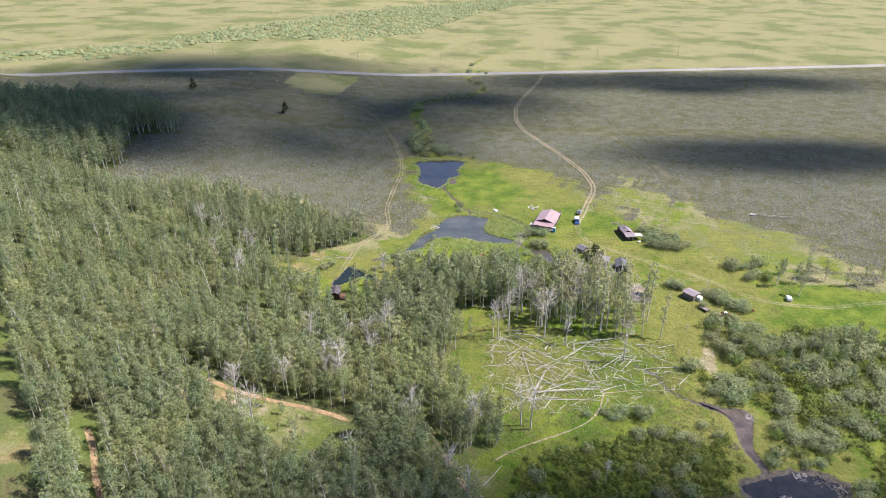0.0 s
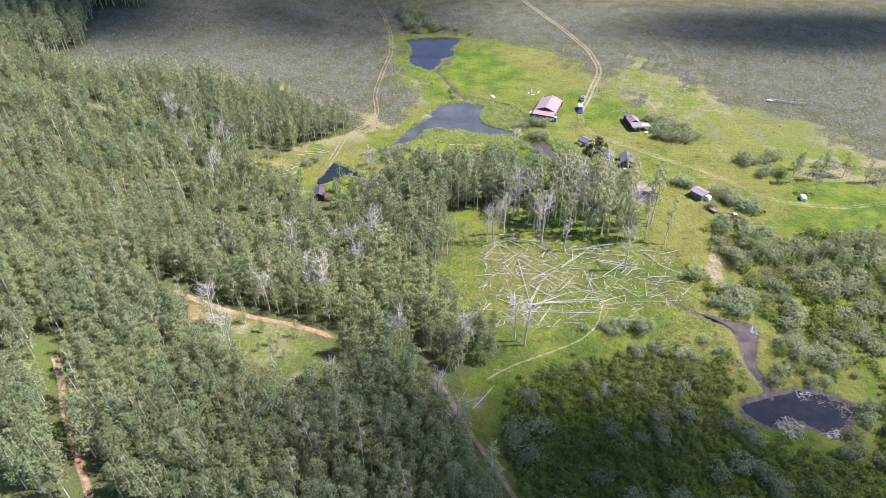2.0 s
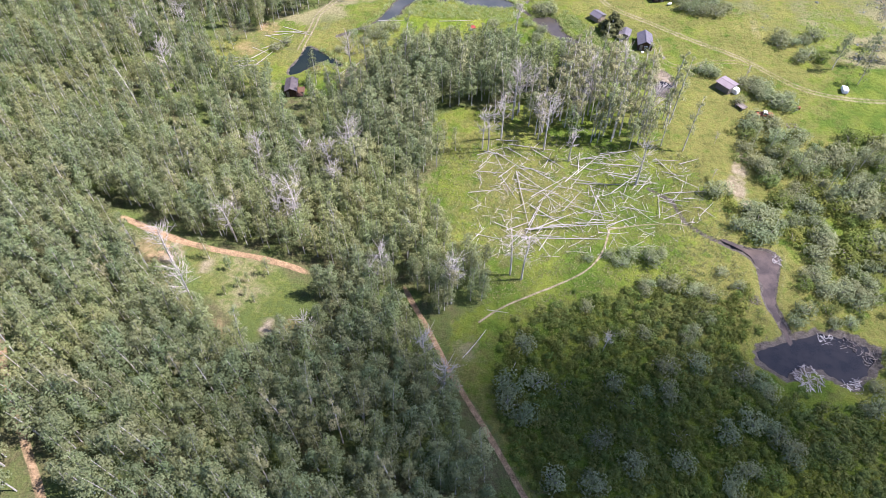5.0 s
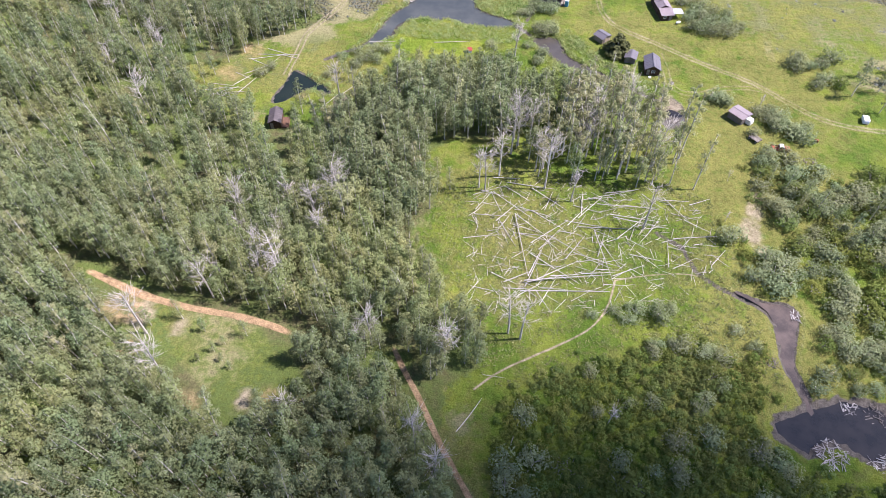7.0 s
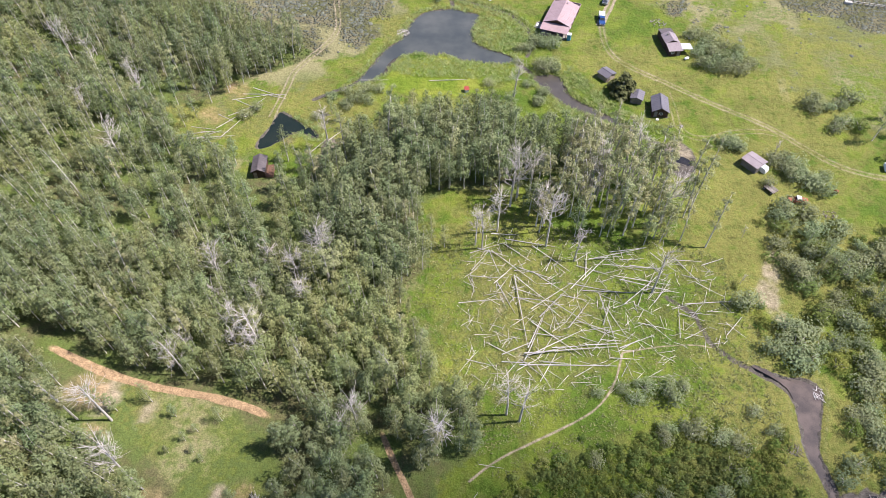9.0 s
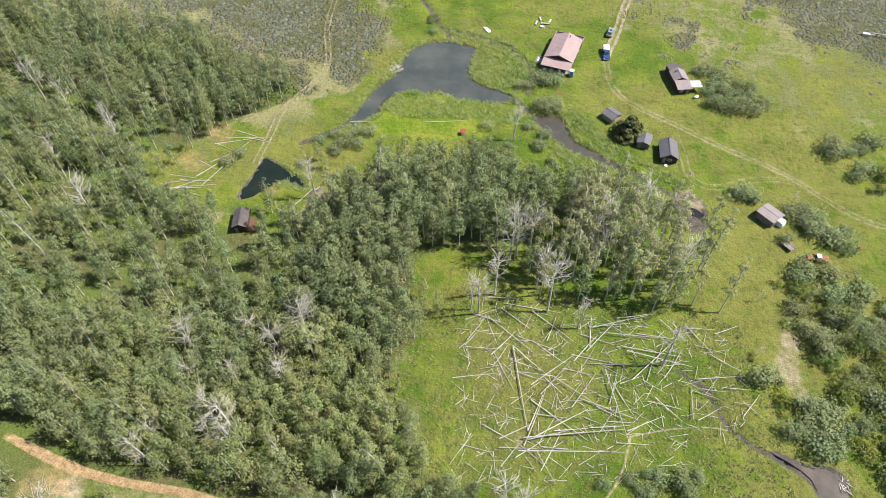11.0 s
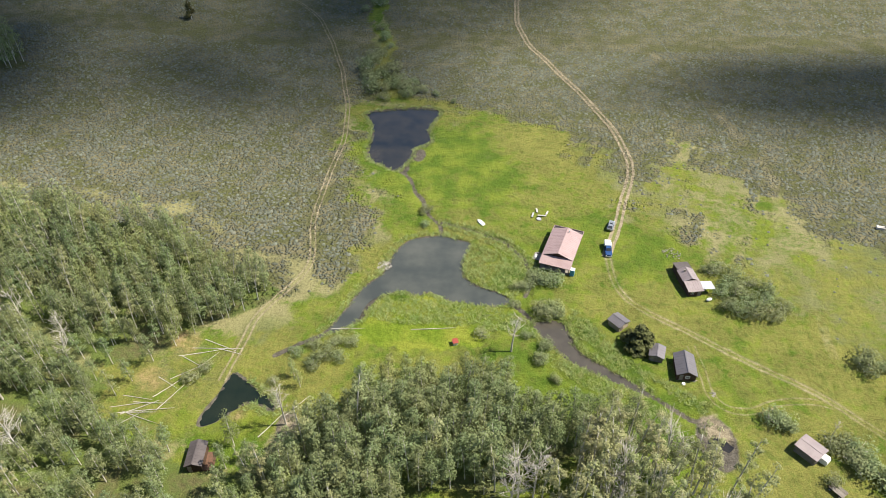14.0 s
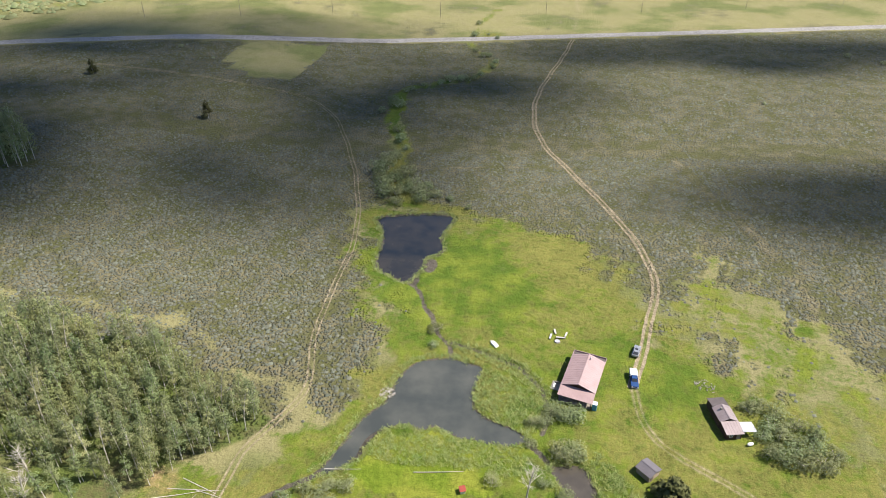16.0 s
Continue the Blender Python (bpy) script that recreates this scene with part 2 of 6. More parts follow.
def cumulus(x, y, rx, ry, seed, height=1900.0):
    """A flat-based cumulus, high over the valley on the sun's side of the ground that it shades."""
    rg = np.random.default_rng(seed)
    c = Vector((x, y, 0)) + SUN_DIR * (height / SUN_DIR.z)
    bm = bmesh.new()
    for k in range(60):
        g, d = k * 2.4 + rg.uniform(-0.3, 0.3), 0.93 * math.sqrt((k + 0.5) / 60)
        r = rg.uniform(0.17, 0.33)
        p = Vector((d * rx * math.cos(g), d * ry * math.sin(g), rg.uniform(0, 14)))
        bmesh.ops.create_icosphere(bm, subdivisions=2, radius=1, matrix=Matrix.Translation(p) @ Matrix.Diagonal((r * rx, r * ry, 16 + 12 * r, 1)))
    for v in bm.verts:
        v.co += v.co.normalized() * 4 * noise.noise(v.co * 0.05)
        v.co.z = max(v.co.z, -6)
    me = bpy.data.meshes.new("cloud")
    bm.to_mesh(me)
    bm.free()
    me.materials.append(M_CLOUD)
    ob = new("cloud", me)
    ob.location = c
    tagged(ob, "white flat-based cumulus cloud over the valley", "cloud", "clouds", "structure")


for k, (x, y, rx, ry) in enumerate([(-148, 468, 228, 158), (190, 364, 118, 36), (178, 566, 180, 44), (30, 89, 84, 34), (-285, 340, 130, 92)]):
    cumulus(x, y, rx, ry, 11 + k)


# ---- plan ----
def chaikin(p, n=2, closed=True):
    p = np.array(p, float)
    for _ in range(n):
        q = np.roll(p, -1, 0) if closed else p[1:]
        a = p if closed else p[:-1]
        s = np.stack([a * 0.75 + q * 0.25, a * 0.25 + q * 0.75], 1).reshape(-1, 2)
        p = s if closed else np.vstack([p[:1], s, p[-1:]])
    return p


def inside(x, y, poly):
    """Signed distance to a polygon's outline, positive inside."""
    poly = np.array(poly, float)
    x, y = np.asarray(x, float), np.asarray(y, float)
    best = np.full(x.shape, 1e18)
    odd = np.zeros(x.shape, bool)
    for (ax, ay), (bx, by) in zip(poly, np.roll(poly, -1, 0)):
        ex, ey = bx - ax, by - ay
        u = np.clip(((x - ax) * ex + (y - ay) * ey) / (ex * ex + ey * ey + 1e-9), 0, 1)
        best = np.minimum(best, (x - ax - u * ex) ** 2 + (y - ay - u * ey) ** 2)
        cross = (ay > y) != (by > y)
        odd ^= cross & (x < ex * (y - ay) / (ey if abs(ey) > 1e-9 else 1e-9) + ax)
    return np.where(odd, 1, -1) * np.sqrt(best)


def off_line(x, y, line):
    line = np.array(line, float)
    x, y = np.asarray(x, float), np.asarray(y, float)
    best = np.full(x.shape, 1e18)
    for (ax, ay), (bx, by) in zip(line[:-1], line[1:]):
        ex, ey = bx - ax, by - ay
        u = np.clip(((x - ax) * ex + (y - ay) * ey) / (ex * ex + ey * ey + 1e-9), 0, 1)
        best = np.minimum(best, (x - ax - u * ex) ** 2 + (y - ay - u * ey) ** 2)
    return np.sqrt(best)


def soft(v, w):
    return np.clip(v / (2 * w) + 0.5, 0, 1)


def waves(x, y, size, seed=0.0):
    """Smooth roughness between about -1 and 1."""
    k = 6.283 / size
    return (np.sin(k * (x + 0.37 * y) + 1.3 + seed) * np.sin(k * (0.91 * y - 0.28 * x) + seed * 2.1)
            + 0.6 * np.sin(k * 2.3 * (0.6 * x - y) + 0.7 + seed) * np.sin(k * 1.9 * (x + 0.2 * y) + seed)
            + 0.4 * np.sin(k * 4.1 * (x * 0.8 + y * 0.5) + seed) * np.sin(k * 3.7 * (y - 0.4 * x) + 2.0)) / 1.5


POND_A = chaikin([(-30.2, 341.7), (-19.2, 344.5), (-8.9, 345.6), (-1.6, 344.4), (-2.7, 339.4), (-6.1, 329.5), (-4.2, 322.3), (-5.8, 318.7), (-10.3, 316.7), (-10.6, 310), (-12.8, 305.1), (-15.1, 301.9), (-18.1, 304.8), (-24, 308.2), (-25.5, 315.7), (-24.6, 324.6), (-26.6, 335.9)], 1)
POND_B = chaikin([(-8.6, 265.4), (-4, 267.8), (2.4, 268.2), (6.4, 266.4), (10.1, 265.5), (7.8, 258.7), (7.4, 252), (10.4, 247.8), (16.9, 245.4), (20.3, 242.1), (16.7, 240), (11.1, 240.8), (7.6, 241.7), (4.8, 241.6), (1.9, 243.5), (-1.1, 245.4), (-3.8, 243.3), (-7.6, 245.6), (-10.4, 244.7), (-13.8, 242.6), (-15.6, 240), (-17, 234.8), (-21.2, 231.3), (-26.1, 228.7), (-23.1, 234.6), (-21, 238.8), (-19.1, 244.8), (-16.6, 248), (-12.7, 252.5), (-11.9, 259.3)], 1)
POND_C = chaikin([(-44.2, 217.2), (-40.5, 214.2), (-36.5, 211.2), (-33.1, 208.7), (-32.4, 205.9), (-37.5, 209.2), (-41.0, 207.4), (-43.6, 204.2), (-48.1, 201.6), (-47.6, 206.0), (-45.8, 210.4), (-45.2, 214.1)], 1)
POND_D = chaikin([(25.7, 234.3), (29.5, 235.4), (32.8, 234.9), (33.9, 230.5), (35, 225.4), (39.1, 222.3), (44, 218.2), (49, 214.6), (48.2, 213.8), (42.6, 216.9), (37.4, 219.8), (33, 222.8), (29.2, 227.2), (26.6, 231)], 1)
POOL = chaikin([(63.7, 112.9), (67.9, 115.0), (72.2, 115.9), (73.5, 117), (79.5, 118.3), (84.5, 117.1), (87.9, 115), (87.6, 112), (84.8, 109), (82.1, 106.6), (78.3, 107.6), (75.5, 110.4), (71.6, 110.2), (69.6, 107.4), (67.0, 108.6)], 1)
CREEK = chaikin([(64.5, 143.2), (68.6, 140.7), (71.9, 140.2), (73.3, 140.5), (75.6, 139), (75.9, 137.2), (73.3, 130.7), (71.2, 125.4), (71.9, 123), (72.6, 117.6), (71.4, 116.4), (70.8, 122.1), (69.5, 125.3), (70.1, 131.4), (70.6, 136), (68.6, 139), (64.2, 142.2)], 1)
SEEP = chaikin([(58.6, 202.0), (61.0, 203.4), (63.2, 202.0), (63.8, 199.8), (61.4, 200.0)], 1)
WATERS = [("pond_upper", POND_A, M_DEEP), ("pond_middle", POND_B, M_WATER), ("pond_small", POND_C, M_GREENPOND), ("pond_channel", POND_D, M_SILT), ("pond_beaver", POOL, M_MUDWATER), ("creek_pool", CREEK, M_BROWN), ("seep_pool", SEEP, M_MUDWATER)]
DITCHES = [[(50, 159), (55, 155), (57, 148), (61, 144), (67, 140.6)], [(-14, 306), (-12.5, 302), (-9.3, 296.4), (-7.5, 290), (-4.9, 285.7), (-3.6, 281), (-2.8, 278.3), (1.0, 273), (1.6, 268)], [(1.4, 274.9), (10.7, 270.9), (19.5, 266), (24.9, 258.2), (26, 250), (24, 244)], [(20, 242), (24, 237), (26, 234)], [(48, 214.5), (53, 210.5), (57, 207), (61, 205.5)], [(-26, 229), (-31, 226), (-36, 222)]]

LUSH = [(-36, 352), (0, 354), (22, 346), (48, 335), (57, 312), (61, 285), (74, 268), (90, 250), (98, 234), (125, 215), (165, 205), (200, 60), (300, -400), (30, -400), (15, 60), (0, 110), (-10, 160), (-30, 185), (-50, 196), (-50, 212), (-44, 226), (-36, 240), (-24, 243), (-17, 262), (-20, 285), (-30, 305)]
BRIGHT = [(-20, 233), (-14, 240), (0, 243), (14, 240), (20, 236), (12, 226), (-5, 225), (-16, 226)]
BROOK = [(-14, 350), (-20, 358), (-27, 372), (-28, 392), (-29.3, 412), (-36, 435), (-38.2, 462), (-35.5, 481), (-20, 494), (-1, 502), (8.6, 524), (12, 536), (1, 560), (-5, 580), (-2, 600), (2, 632), (14, 680)]
DENSE_SAGE = [(-100, 567), (-60, 580), (-60, 561), (-63, 514), (-64, 492), (-53, 462), (-62, 448), (-81, 460), (-99, 478), (-95, 516), (-92, 556)]
YARD_EAST = [(60, 300), (84, 326), (100, 300), (112, 276), (142, 262), (155, 212), (90, 212)]
HAYFIELD = [(-144, 542), (-96, 557), (-92, 547), (-99, 486), (-122, 484), (-146, 506)]
FARWILLOW = [(-520, 545), (-402, 560), (-316, 585), (-250, 690), (-140, 725), (-77, 815), (14, 1100), (175, 1310), (60, 1330), (-100, 1130), (-200, 900), (-270, 800), (-328, 660), (-402, 615), (-520, 600)]

F_WEST = [(-27, 199), (-17, 207), (-10, 215), (-1, 216.5), (11, 216.5), (17, 217), (21, 208), (30, 206), (38, 207), (43, 205), (48, 195), (58, 192), (63, 186), (64, 171), (53, 174), (41, 171), (29, 175), (23, 176), (19, 179), (17, 185), (10, 189), (2, 189), (-4, 184), (-3, 173), (-1, 165), (-6, 159), (-6, 152), (-1, 145), (1, 137), (10, 133), (9, 123), (2, 118), (2, 107), (12, 92), (22, 60), (40, -400), (-500, -400), (-260, 160), (-230, 200), (-230, 240), (-140, 232), (-120, 236), (-88, 220), (-72, 212), (-70, 203), (-59, 196), (-47, 192), (-39, 190)]
F_NORTH = [(-121, 271), (-108, 272), (-95, 268), (-77, 268), (-66, 259), (-58, 251), (-44, 248), (-39, 242), (-42, 240), (-49, 234), (-57, 229), (-63, 221), (-72, 217), (-88, 224), (-118, 241), (-140, 238), (-230, 245), (-230, 262), (-160, 262), (-140, 258), (-132, 272)]
F_FAR = [(-166, 278), (-169, 297), (-186, 346), (-163, 357), (-188, 384), (-247, 411), (-290, 400), (-420, 420), (-420, 260), (-230, 258), (-175, 262)]
GLADES = [[(-68, 137), (-60, 137), (-33, 132), (-28, 126), (-23, 118), (-24, 109), (-38, 106), (-47, 114), (-58, 122), (-66, 128)],
          [(-98, 110), (-90, 110), (-86, 103), (-88, 94), (-95, 90), (-104, 98)],
          [(-6, 118), (0, 118), (8, 100), (20, 76), (14, 74), (4, 94)],
          [(-50, 204), (-38, 204), (-38, 192), (-50, 190)]]
STAND = [(12, 178), (30, 170), (66, 168), (66, 188), (50, 197), (34, 198), (18, 194)]
MEADOW = [(-6, 162), (-6, 150), (2, 133), (14, 122), (44, 134), (64, 150), (62, 168), (40, 172), (12, 178)]

ROAD = chaikin([(-900, 430), (-600, 462), (-361, 496), (-292, 522), (-225, 534), (-157, 547), (-91, 572), (-42, 583), (0, 588), (67, 600), (140, 612), (221, 626), (304, 641), (403, 660), (700, 715), (1100, 790)], 2, False)
DRIVE = chaikin([(66, 596), (56.6, 555), (45, 516), (35, 478), (31.8, 451), (31.8, 428), (35, 408), (42, 389), (50.6, 364.5), (57.9, 343), (62, 323), (63, 310), (60, 296), (55, 282), (51, 270), (47.4, 260)], 2, False)
LANE = chaikin([(47.4, 260), (47.2, 251.3), (49.5, 244), (55.5, 237.5), (63.5, 231.5), (75, 223), (86.3, 214.5), (94, 206.5), (100, 200), (107, 196.5), (116, 195), (130, 196), (160, 203)], 2, False)
LEFT_TRACK = chaikin([(-46, 214), (-44.4, 226.5), (-44, 234), (-41, 239.3), (-36.4, 246.6), (-33.8, 254), (-34.7, 262.5), (-36.7, 273.6), (-37, 289), (-35.5, 306.8), (-34.8, 327.6), (-37.4, 347.6), (-43.5, 375), (-47.8, 390), (-56, 415.4), (-64, 436), (-74.6, 452), (-85.5, 461), (-96, 466.5), (-114.5, 469), (-137, 473), (-175, 476), (-217.6, 485)], 2, False)
BRANCH = [(-31, 384), (-5, 384.7), (18.5, 387), (41.9, 388)]
RED_PATH = chaikin([(-74, 139), (-64, 135.3), (-56, 133), (-48, 131.6), (-40, 131), (-32, 129.5), (-26, 127)], 2, False)
RED_TRAIL = chaikin([(-86, 112), (-78.3, 103), (-72.5, 93), (-65.7, 84), (-60, 77), (-55, 70), (-50, 60)], 2, False)
FOOT_TRAIL = chaikin([(38.6, 145), (36.5, 138.5), (33.5, 134), (30, 131), (21.3, 126.6), (13, 122.4), (8, 118)], 2, False)
WOOD_TRAIL = chaikin([(-10, 130), (-5.5, 121), (-2.3, 116), (1.6, 107.3), (5.2, 100.6), (10.6, 92), (16.3, 81), (22, 70)], 2, False)
GAME_TRAIL = chaikin([(38.6, 145), (43, 146), (48, 147), (53, 147.5), (57, 147)], 2, False)
SHED_LANE = chaikin([(90, 211.5), (83.4, 213), (76, 211.8), (70.8, 209.1), (65.8, 209.5), (62.8, 212.7), (63, 220), (62, 228)], 2, False)
WAGON = chaikin([(88, 400), (97, 360), (104, 325), (108, 300), (100, 280), (96, 262), (98, 245), (94, 225)], 2, False)


def blend(x, k):
    return k * np.log1p(np.exp(np.clip(x / k, -40, 40)))


def ground_z(x, y):
    x, y = np.asarray(x, float), np.asarray(y, float)
    h = 60 * np.tanh(blend(17.6 - 0.18 * x - 0.165 * y, 2.0) / 60)
    s = np.clip((-45 - x) / 150, 0, 1)
    h = h + 11 * s * s * (3 - 2 * s) * np.clip((y - 100) / 120, 0, 1)
    h = h + 0.10 * waves(x, y, 23) + 0.05 * waves(x, y, 7, 2.0)
    for _, poly, _ in WATERS:
        near = (np.abs(x - poly[:, 0].mean()) < 45) & (np.abs(y - poly[:, 1].mean()) < 45)
        if near.any():
            d = inside(x[near], y[near], poly) + 0.45 * waves(x[near], y[near], 3.1, 1.0) + 0.5 * waves(x[near], y[near], 7.3, 2.0)
            bed = np.where(d > 0, -0.35 - 0.35 * d, -0.35 - 0.28 * d)
            h[near] = np.where(d > -1.5, np.minimum(np.maximum(bed, -1.6), h[near]), h[near])
    for line in DITCHES:
        d = off_line(x, y, line)
        h = h - 0.5 * np.clip(1 - d / 1.3, 0, 1)
    return h


def gz(x, y):
    return float(ground_z(np.array([x]), np.array([y]))[0])


def cover(x, y):
    """How much of each kind of ground lies at each place."""
    lush = np.maximum(soft(inside(x, y, LUSH) + 8 * waves(x, y, 31) + 3 * waves(x, y, 12), 15), 0.8 * soft(4.5 - off_line(x, y, BROOK) + 3 * waves(x, y, 19), 4))
    lush = lush * (1 - 0.30 * np.clip((y - 272) / 40, 0, 1) * (x > -8))
    lush = np.maximum(lush, 0.42 * soft(inside(x, y, FARWILLOW) + 12 * waves(x, y, 60), 15) * (y > 500))
    yard = soft(inside(x, y, YARD_EAST) + 10 * waves(x, y, 25, 3.0) + 5 * waves(x, y, 9), 16)
    lush = np.maximum(lush, 0.56 * yard)
    lush = np.maximum(lush, 0.6 * soft(21 - np.hypot(x + 58, y - 213) + 4 * waves(x, y, 9), 5))
    for poly in GLADES:
        lush = np.maximum(lush, 0.56 * soft(inside(x, y, poly) + 3, 3))
    for cx, cy, r in ((17, 335, 5), (100, 286, 4), (68, 295, 3.5), (10, 600, 8)):
        lush = np.maximum(lush, 0.75 * soft(r - np.hypot((x - cx) * 0.7, y - cy) + 2 * waves(x, y, 9), r * 0.8))
    wood = np.zeros_like(x)
    for poly in (F_WEST, F_NORTH, F_FAR):
        wood = np.maximum(wood, soft(inside(x, y, poly), 3))
    for poly in GLADES:
        wood = np.minimum(wood, soft(-inside(x, y, poly) + 1, 3) + 0.48)
    wood = wood * (1 - 0.75 * soft(inside(x, y, STAND), 4))
    line = np.interp(x, ROAD[:, 0], ROAD[:, 1])
    sage = soft(line - 8 - y, 6) * np.maximum(0.15, 1 - 1.6 * np.maximum(lush - 0.2, 0))
    sage = sage * (0.88 + 0.25 * waves(x, y, 85, 4.0)) + 0.08
    strip = np.clip(1 - np.abs(inside(x, y, F_NORTH) + 9) / 8, 0, 1)
    sage = np.where(y > line, 0.30 + 0.2 * waves(x, y, 120), sage) * (1 - 0.6 * strip)
    sage = np.where(y < 90, 0.1, sage)
    sage = sage * (1 - 0.45 * yard)
    sage = sage * (1 - 0.3 * soft(1.6 - off_line(x, y, LEFT_TRACK) + 0.8 * waves(x, y, 6), 1.5))
    sage = np.where(x < 60, sage * np.clip((y - 232) / 12, 0, 1), sage)
    sage = np.maximum(sage, 1.25 * soft(inside(x, y, DENSE_SAGE) + 3 * waves(x, y, 14), 3))
    hay = soft(inside(x, y, HAYFIELD) + 2 * waves(x, y, 14), 3)
    sage, lush = sage * (1 - hay), np.maximum(lush, 0.22 * hay)
    bright = soft(inside(x, y, BRIGHT) + 1.5 * waves(x, y, 9), 2)
    mud = np.zeros_like(x)
    for name, poly, _ in WATERS:
        mud = np.maximum(mud, soft(inside(x, y, poly) + (0.5 if name in ("creek_pool", "pond_beaver") else 0.35), 0.6))
    for ln in DITCHES:
        mud = np.maximum(mud, 0.8 * soft(0.8 - off_line(x, y, ln), 0.6))
    mud = np.maximum(mud, 0.75 * soft(1.6 + inside(x, y, POOL) + 1.0 * waves(x, y, 6), 0.8))
    mud = np.maximum(mud, 0.7 * soft(1.2 + inside(x, y, POND_A) + 0.8 * waves(x, y, 8), 0.8))
    for cx, cy, r in ((-29, 203, 2), (-7, 343.5, 3), (60.8, 201.4, 4.0), (-5, 341, 2.6), (-8, 312, 2.4), (-12.5, 304, 2.2)):
        mud = np.maximum(mud, soft(r - np.hypot(x - cx, (y - cy) * 0.6), 1.2))
    red = np.zeros_like(x)
    for cx, cy, r in ((-62, 130, 6), (-57, 121, 4.5), (-44, 111, 5), (-30, 113, 4), (-38, 128, 3), (-40, 205, 3), (-58, 225, 6), (-62, 214, 6), (-20, 172, 3), (-92, 98, 6)):
        red = np.maximum(red, 0.5 * soft(r - np.hypot(x - cx, y - cy), 3))
    dirt = 0.5 * soft(4 - off_line(x, y, [(67, 608), (70, 625), (78, 680), (84, 760), (96, 860)]), 5) * (y > 600)
    dirt = np.maximum(dirt, 0.22 * soft(4.5 - off_line(x, y, [(-62, 205), (-58, 218), (-50, 226), (-43, 232), (-38, 242)]), 4))
    for cx, cy, r in ((61, 205, 3.0), (62.5, 203, 2.6), (-30, 197, 3.0), (72, 160, 3.2), (74, 166, 2.6), (73, 154, 2.2), (76, 171, 2.0), (-28, 202, 3), (15, 158, 1.6), (14, 154, 1.4), (18, 143.5, 1.6), (-58, 129.5, 3.0), (-50, 127, 2.2), (-34, 112, 2.2)):
        dirt = np.maximum(dirt, 0.62 * soft(r - np.hypot(x - cx, (y - cy) * 0.6) + 0.7 * waves(x, y, 4), 1.6))
    dirt = np.maximum(dirt, 0.42 * np.maximum(soft(1.0 - np.abs(inside(x, y, POND_D) + 1.2), 0.8), soft(0.9 - np.abs(inside(x, y, CREEK) + 1.3), 0.8)))
    return {"lush": lush, "wood": wood, "sage": sage, "bright": bright, "mud": mud, "red": red, "dirt": dirt, "gravel": np.zeros_like(x)}


# ---- mesh helpers ----
def mesh_of(name, verts, faces, mat, smooth=False):
    """A mesh from arrays; faces all of one corner count."""
    verts, faces = np.asarray(verts, np.float32), np.asarray(faces, np.int32)
    me = bpy.data.meshes.new(name)
    me.vertices.add(len(verts))
    me.vertices.foreach_set("co", verts.ravel())
    k = faces.shape[1]
    me.loops.add(faces.size)
    me.loops.foreach_set("vertex_index", faces.ravel())
    me.polygons.add(len(faces))
    me.polygons.foreach_set("loop_start", np.arange(0, faces.size, k, dtype=np.int32))
    me.polygons.foreach_set("use_smooth", np.full(len(faces), smooth))
    me.update(calc_edges=True)
    if mat:
        me.materials.append(mat)
    return me


def put_attr(me, name, values):
    a = me.attributes.new(name, "FLOAT", "POINT")
    a.data.foreach_set("value", np.asarray(values, np.float32))


def part(name, data, mat, parent, label=""):
    """One mesh object under a thing or a part, from a bmesh or a mesh."""
    if isinstance(data, bmesh.types.BMesh):
        me = bpy.data.meshes.new(name)
        data.to_mesh(me)
        data.free()
        data = me
    if mat and not data.materials:
        data.materials.append(mat)
    ob = new(name, data)
    ob.parent = parent
    return tagged(ob, label) if label else ob


def thing(name, m, label, category, group="", kind=""):
    ob = new(name)
    ob.matrix_world = m
    return tagged(ob, label, category, group, kind)


def spot(x, y, turn=0.0, dz=0.0):
    return pose(x, y, gz(x, y) + dz, 0, 0, turn)


# ---- the ground ----
def spread(lo, hi, fine, far_lo, far_hi, grow=1.12):
    inner = list(np.arange(lo, hi + fine / 2, fine))
    left, right, d = [], [], fine
    v = lo
    while v > far_lo:
        d *= grow
        v -= d
        left.append(v)
    d, v = fine, inner[-1]
    while v < far_hi:
        d *= grow
        v += d
        right.append(v)
    return np.array(left[::-1] + inner + right)


gx, gy = spread(-56, 96, 0.9, -5200, 5200, 1.08), spread(98, 350, 0.9, -5200, 5200, 1.065)
GX, GY = np.meshgrid(gx, gy)
fx, fy = GX.ravel(), GY.ravel()
nx, ny = len(gx), len(gy)
i = np.arange((nx - 1) * (ny - 1))
i = i // (nx - 1) * nx + i % (nx - 1)
me = mesh_of("ground", np.stack([fx, fy, ground_z(fx, fy)], 1), np.stack([i, i + 1, i + nx + 1, i + nx], 1), M_GROUND, True)
for k, v in cover(fx, fy).items():
    put_attr(me, k, v)
tagged(new("ground", me), "grass meadow, sagebrush flat and wooded hillside", "ground", kind="structure")


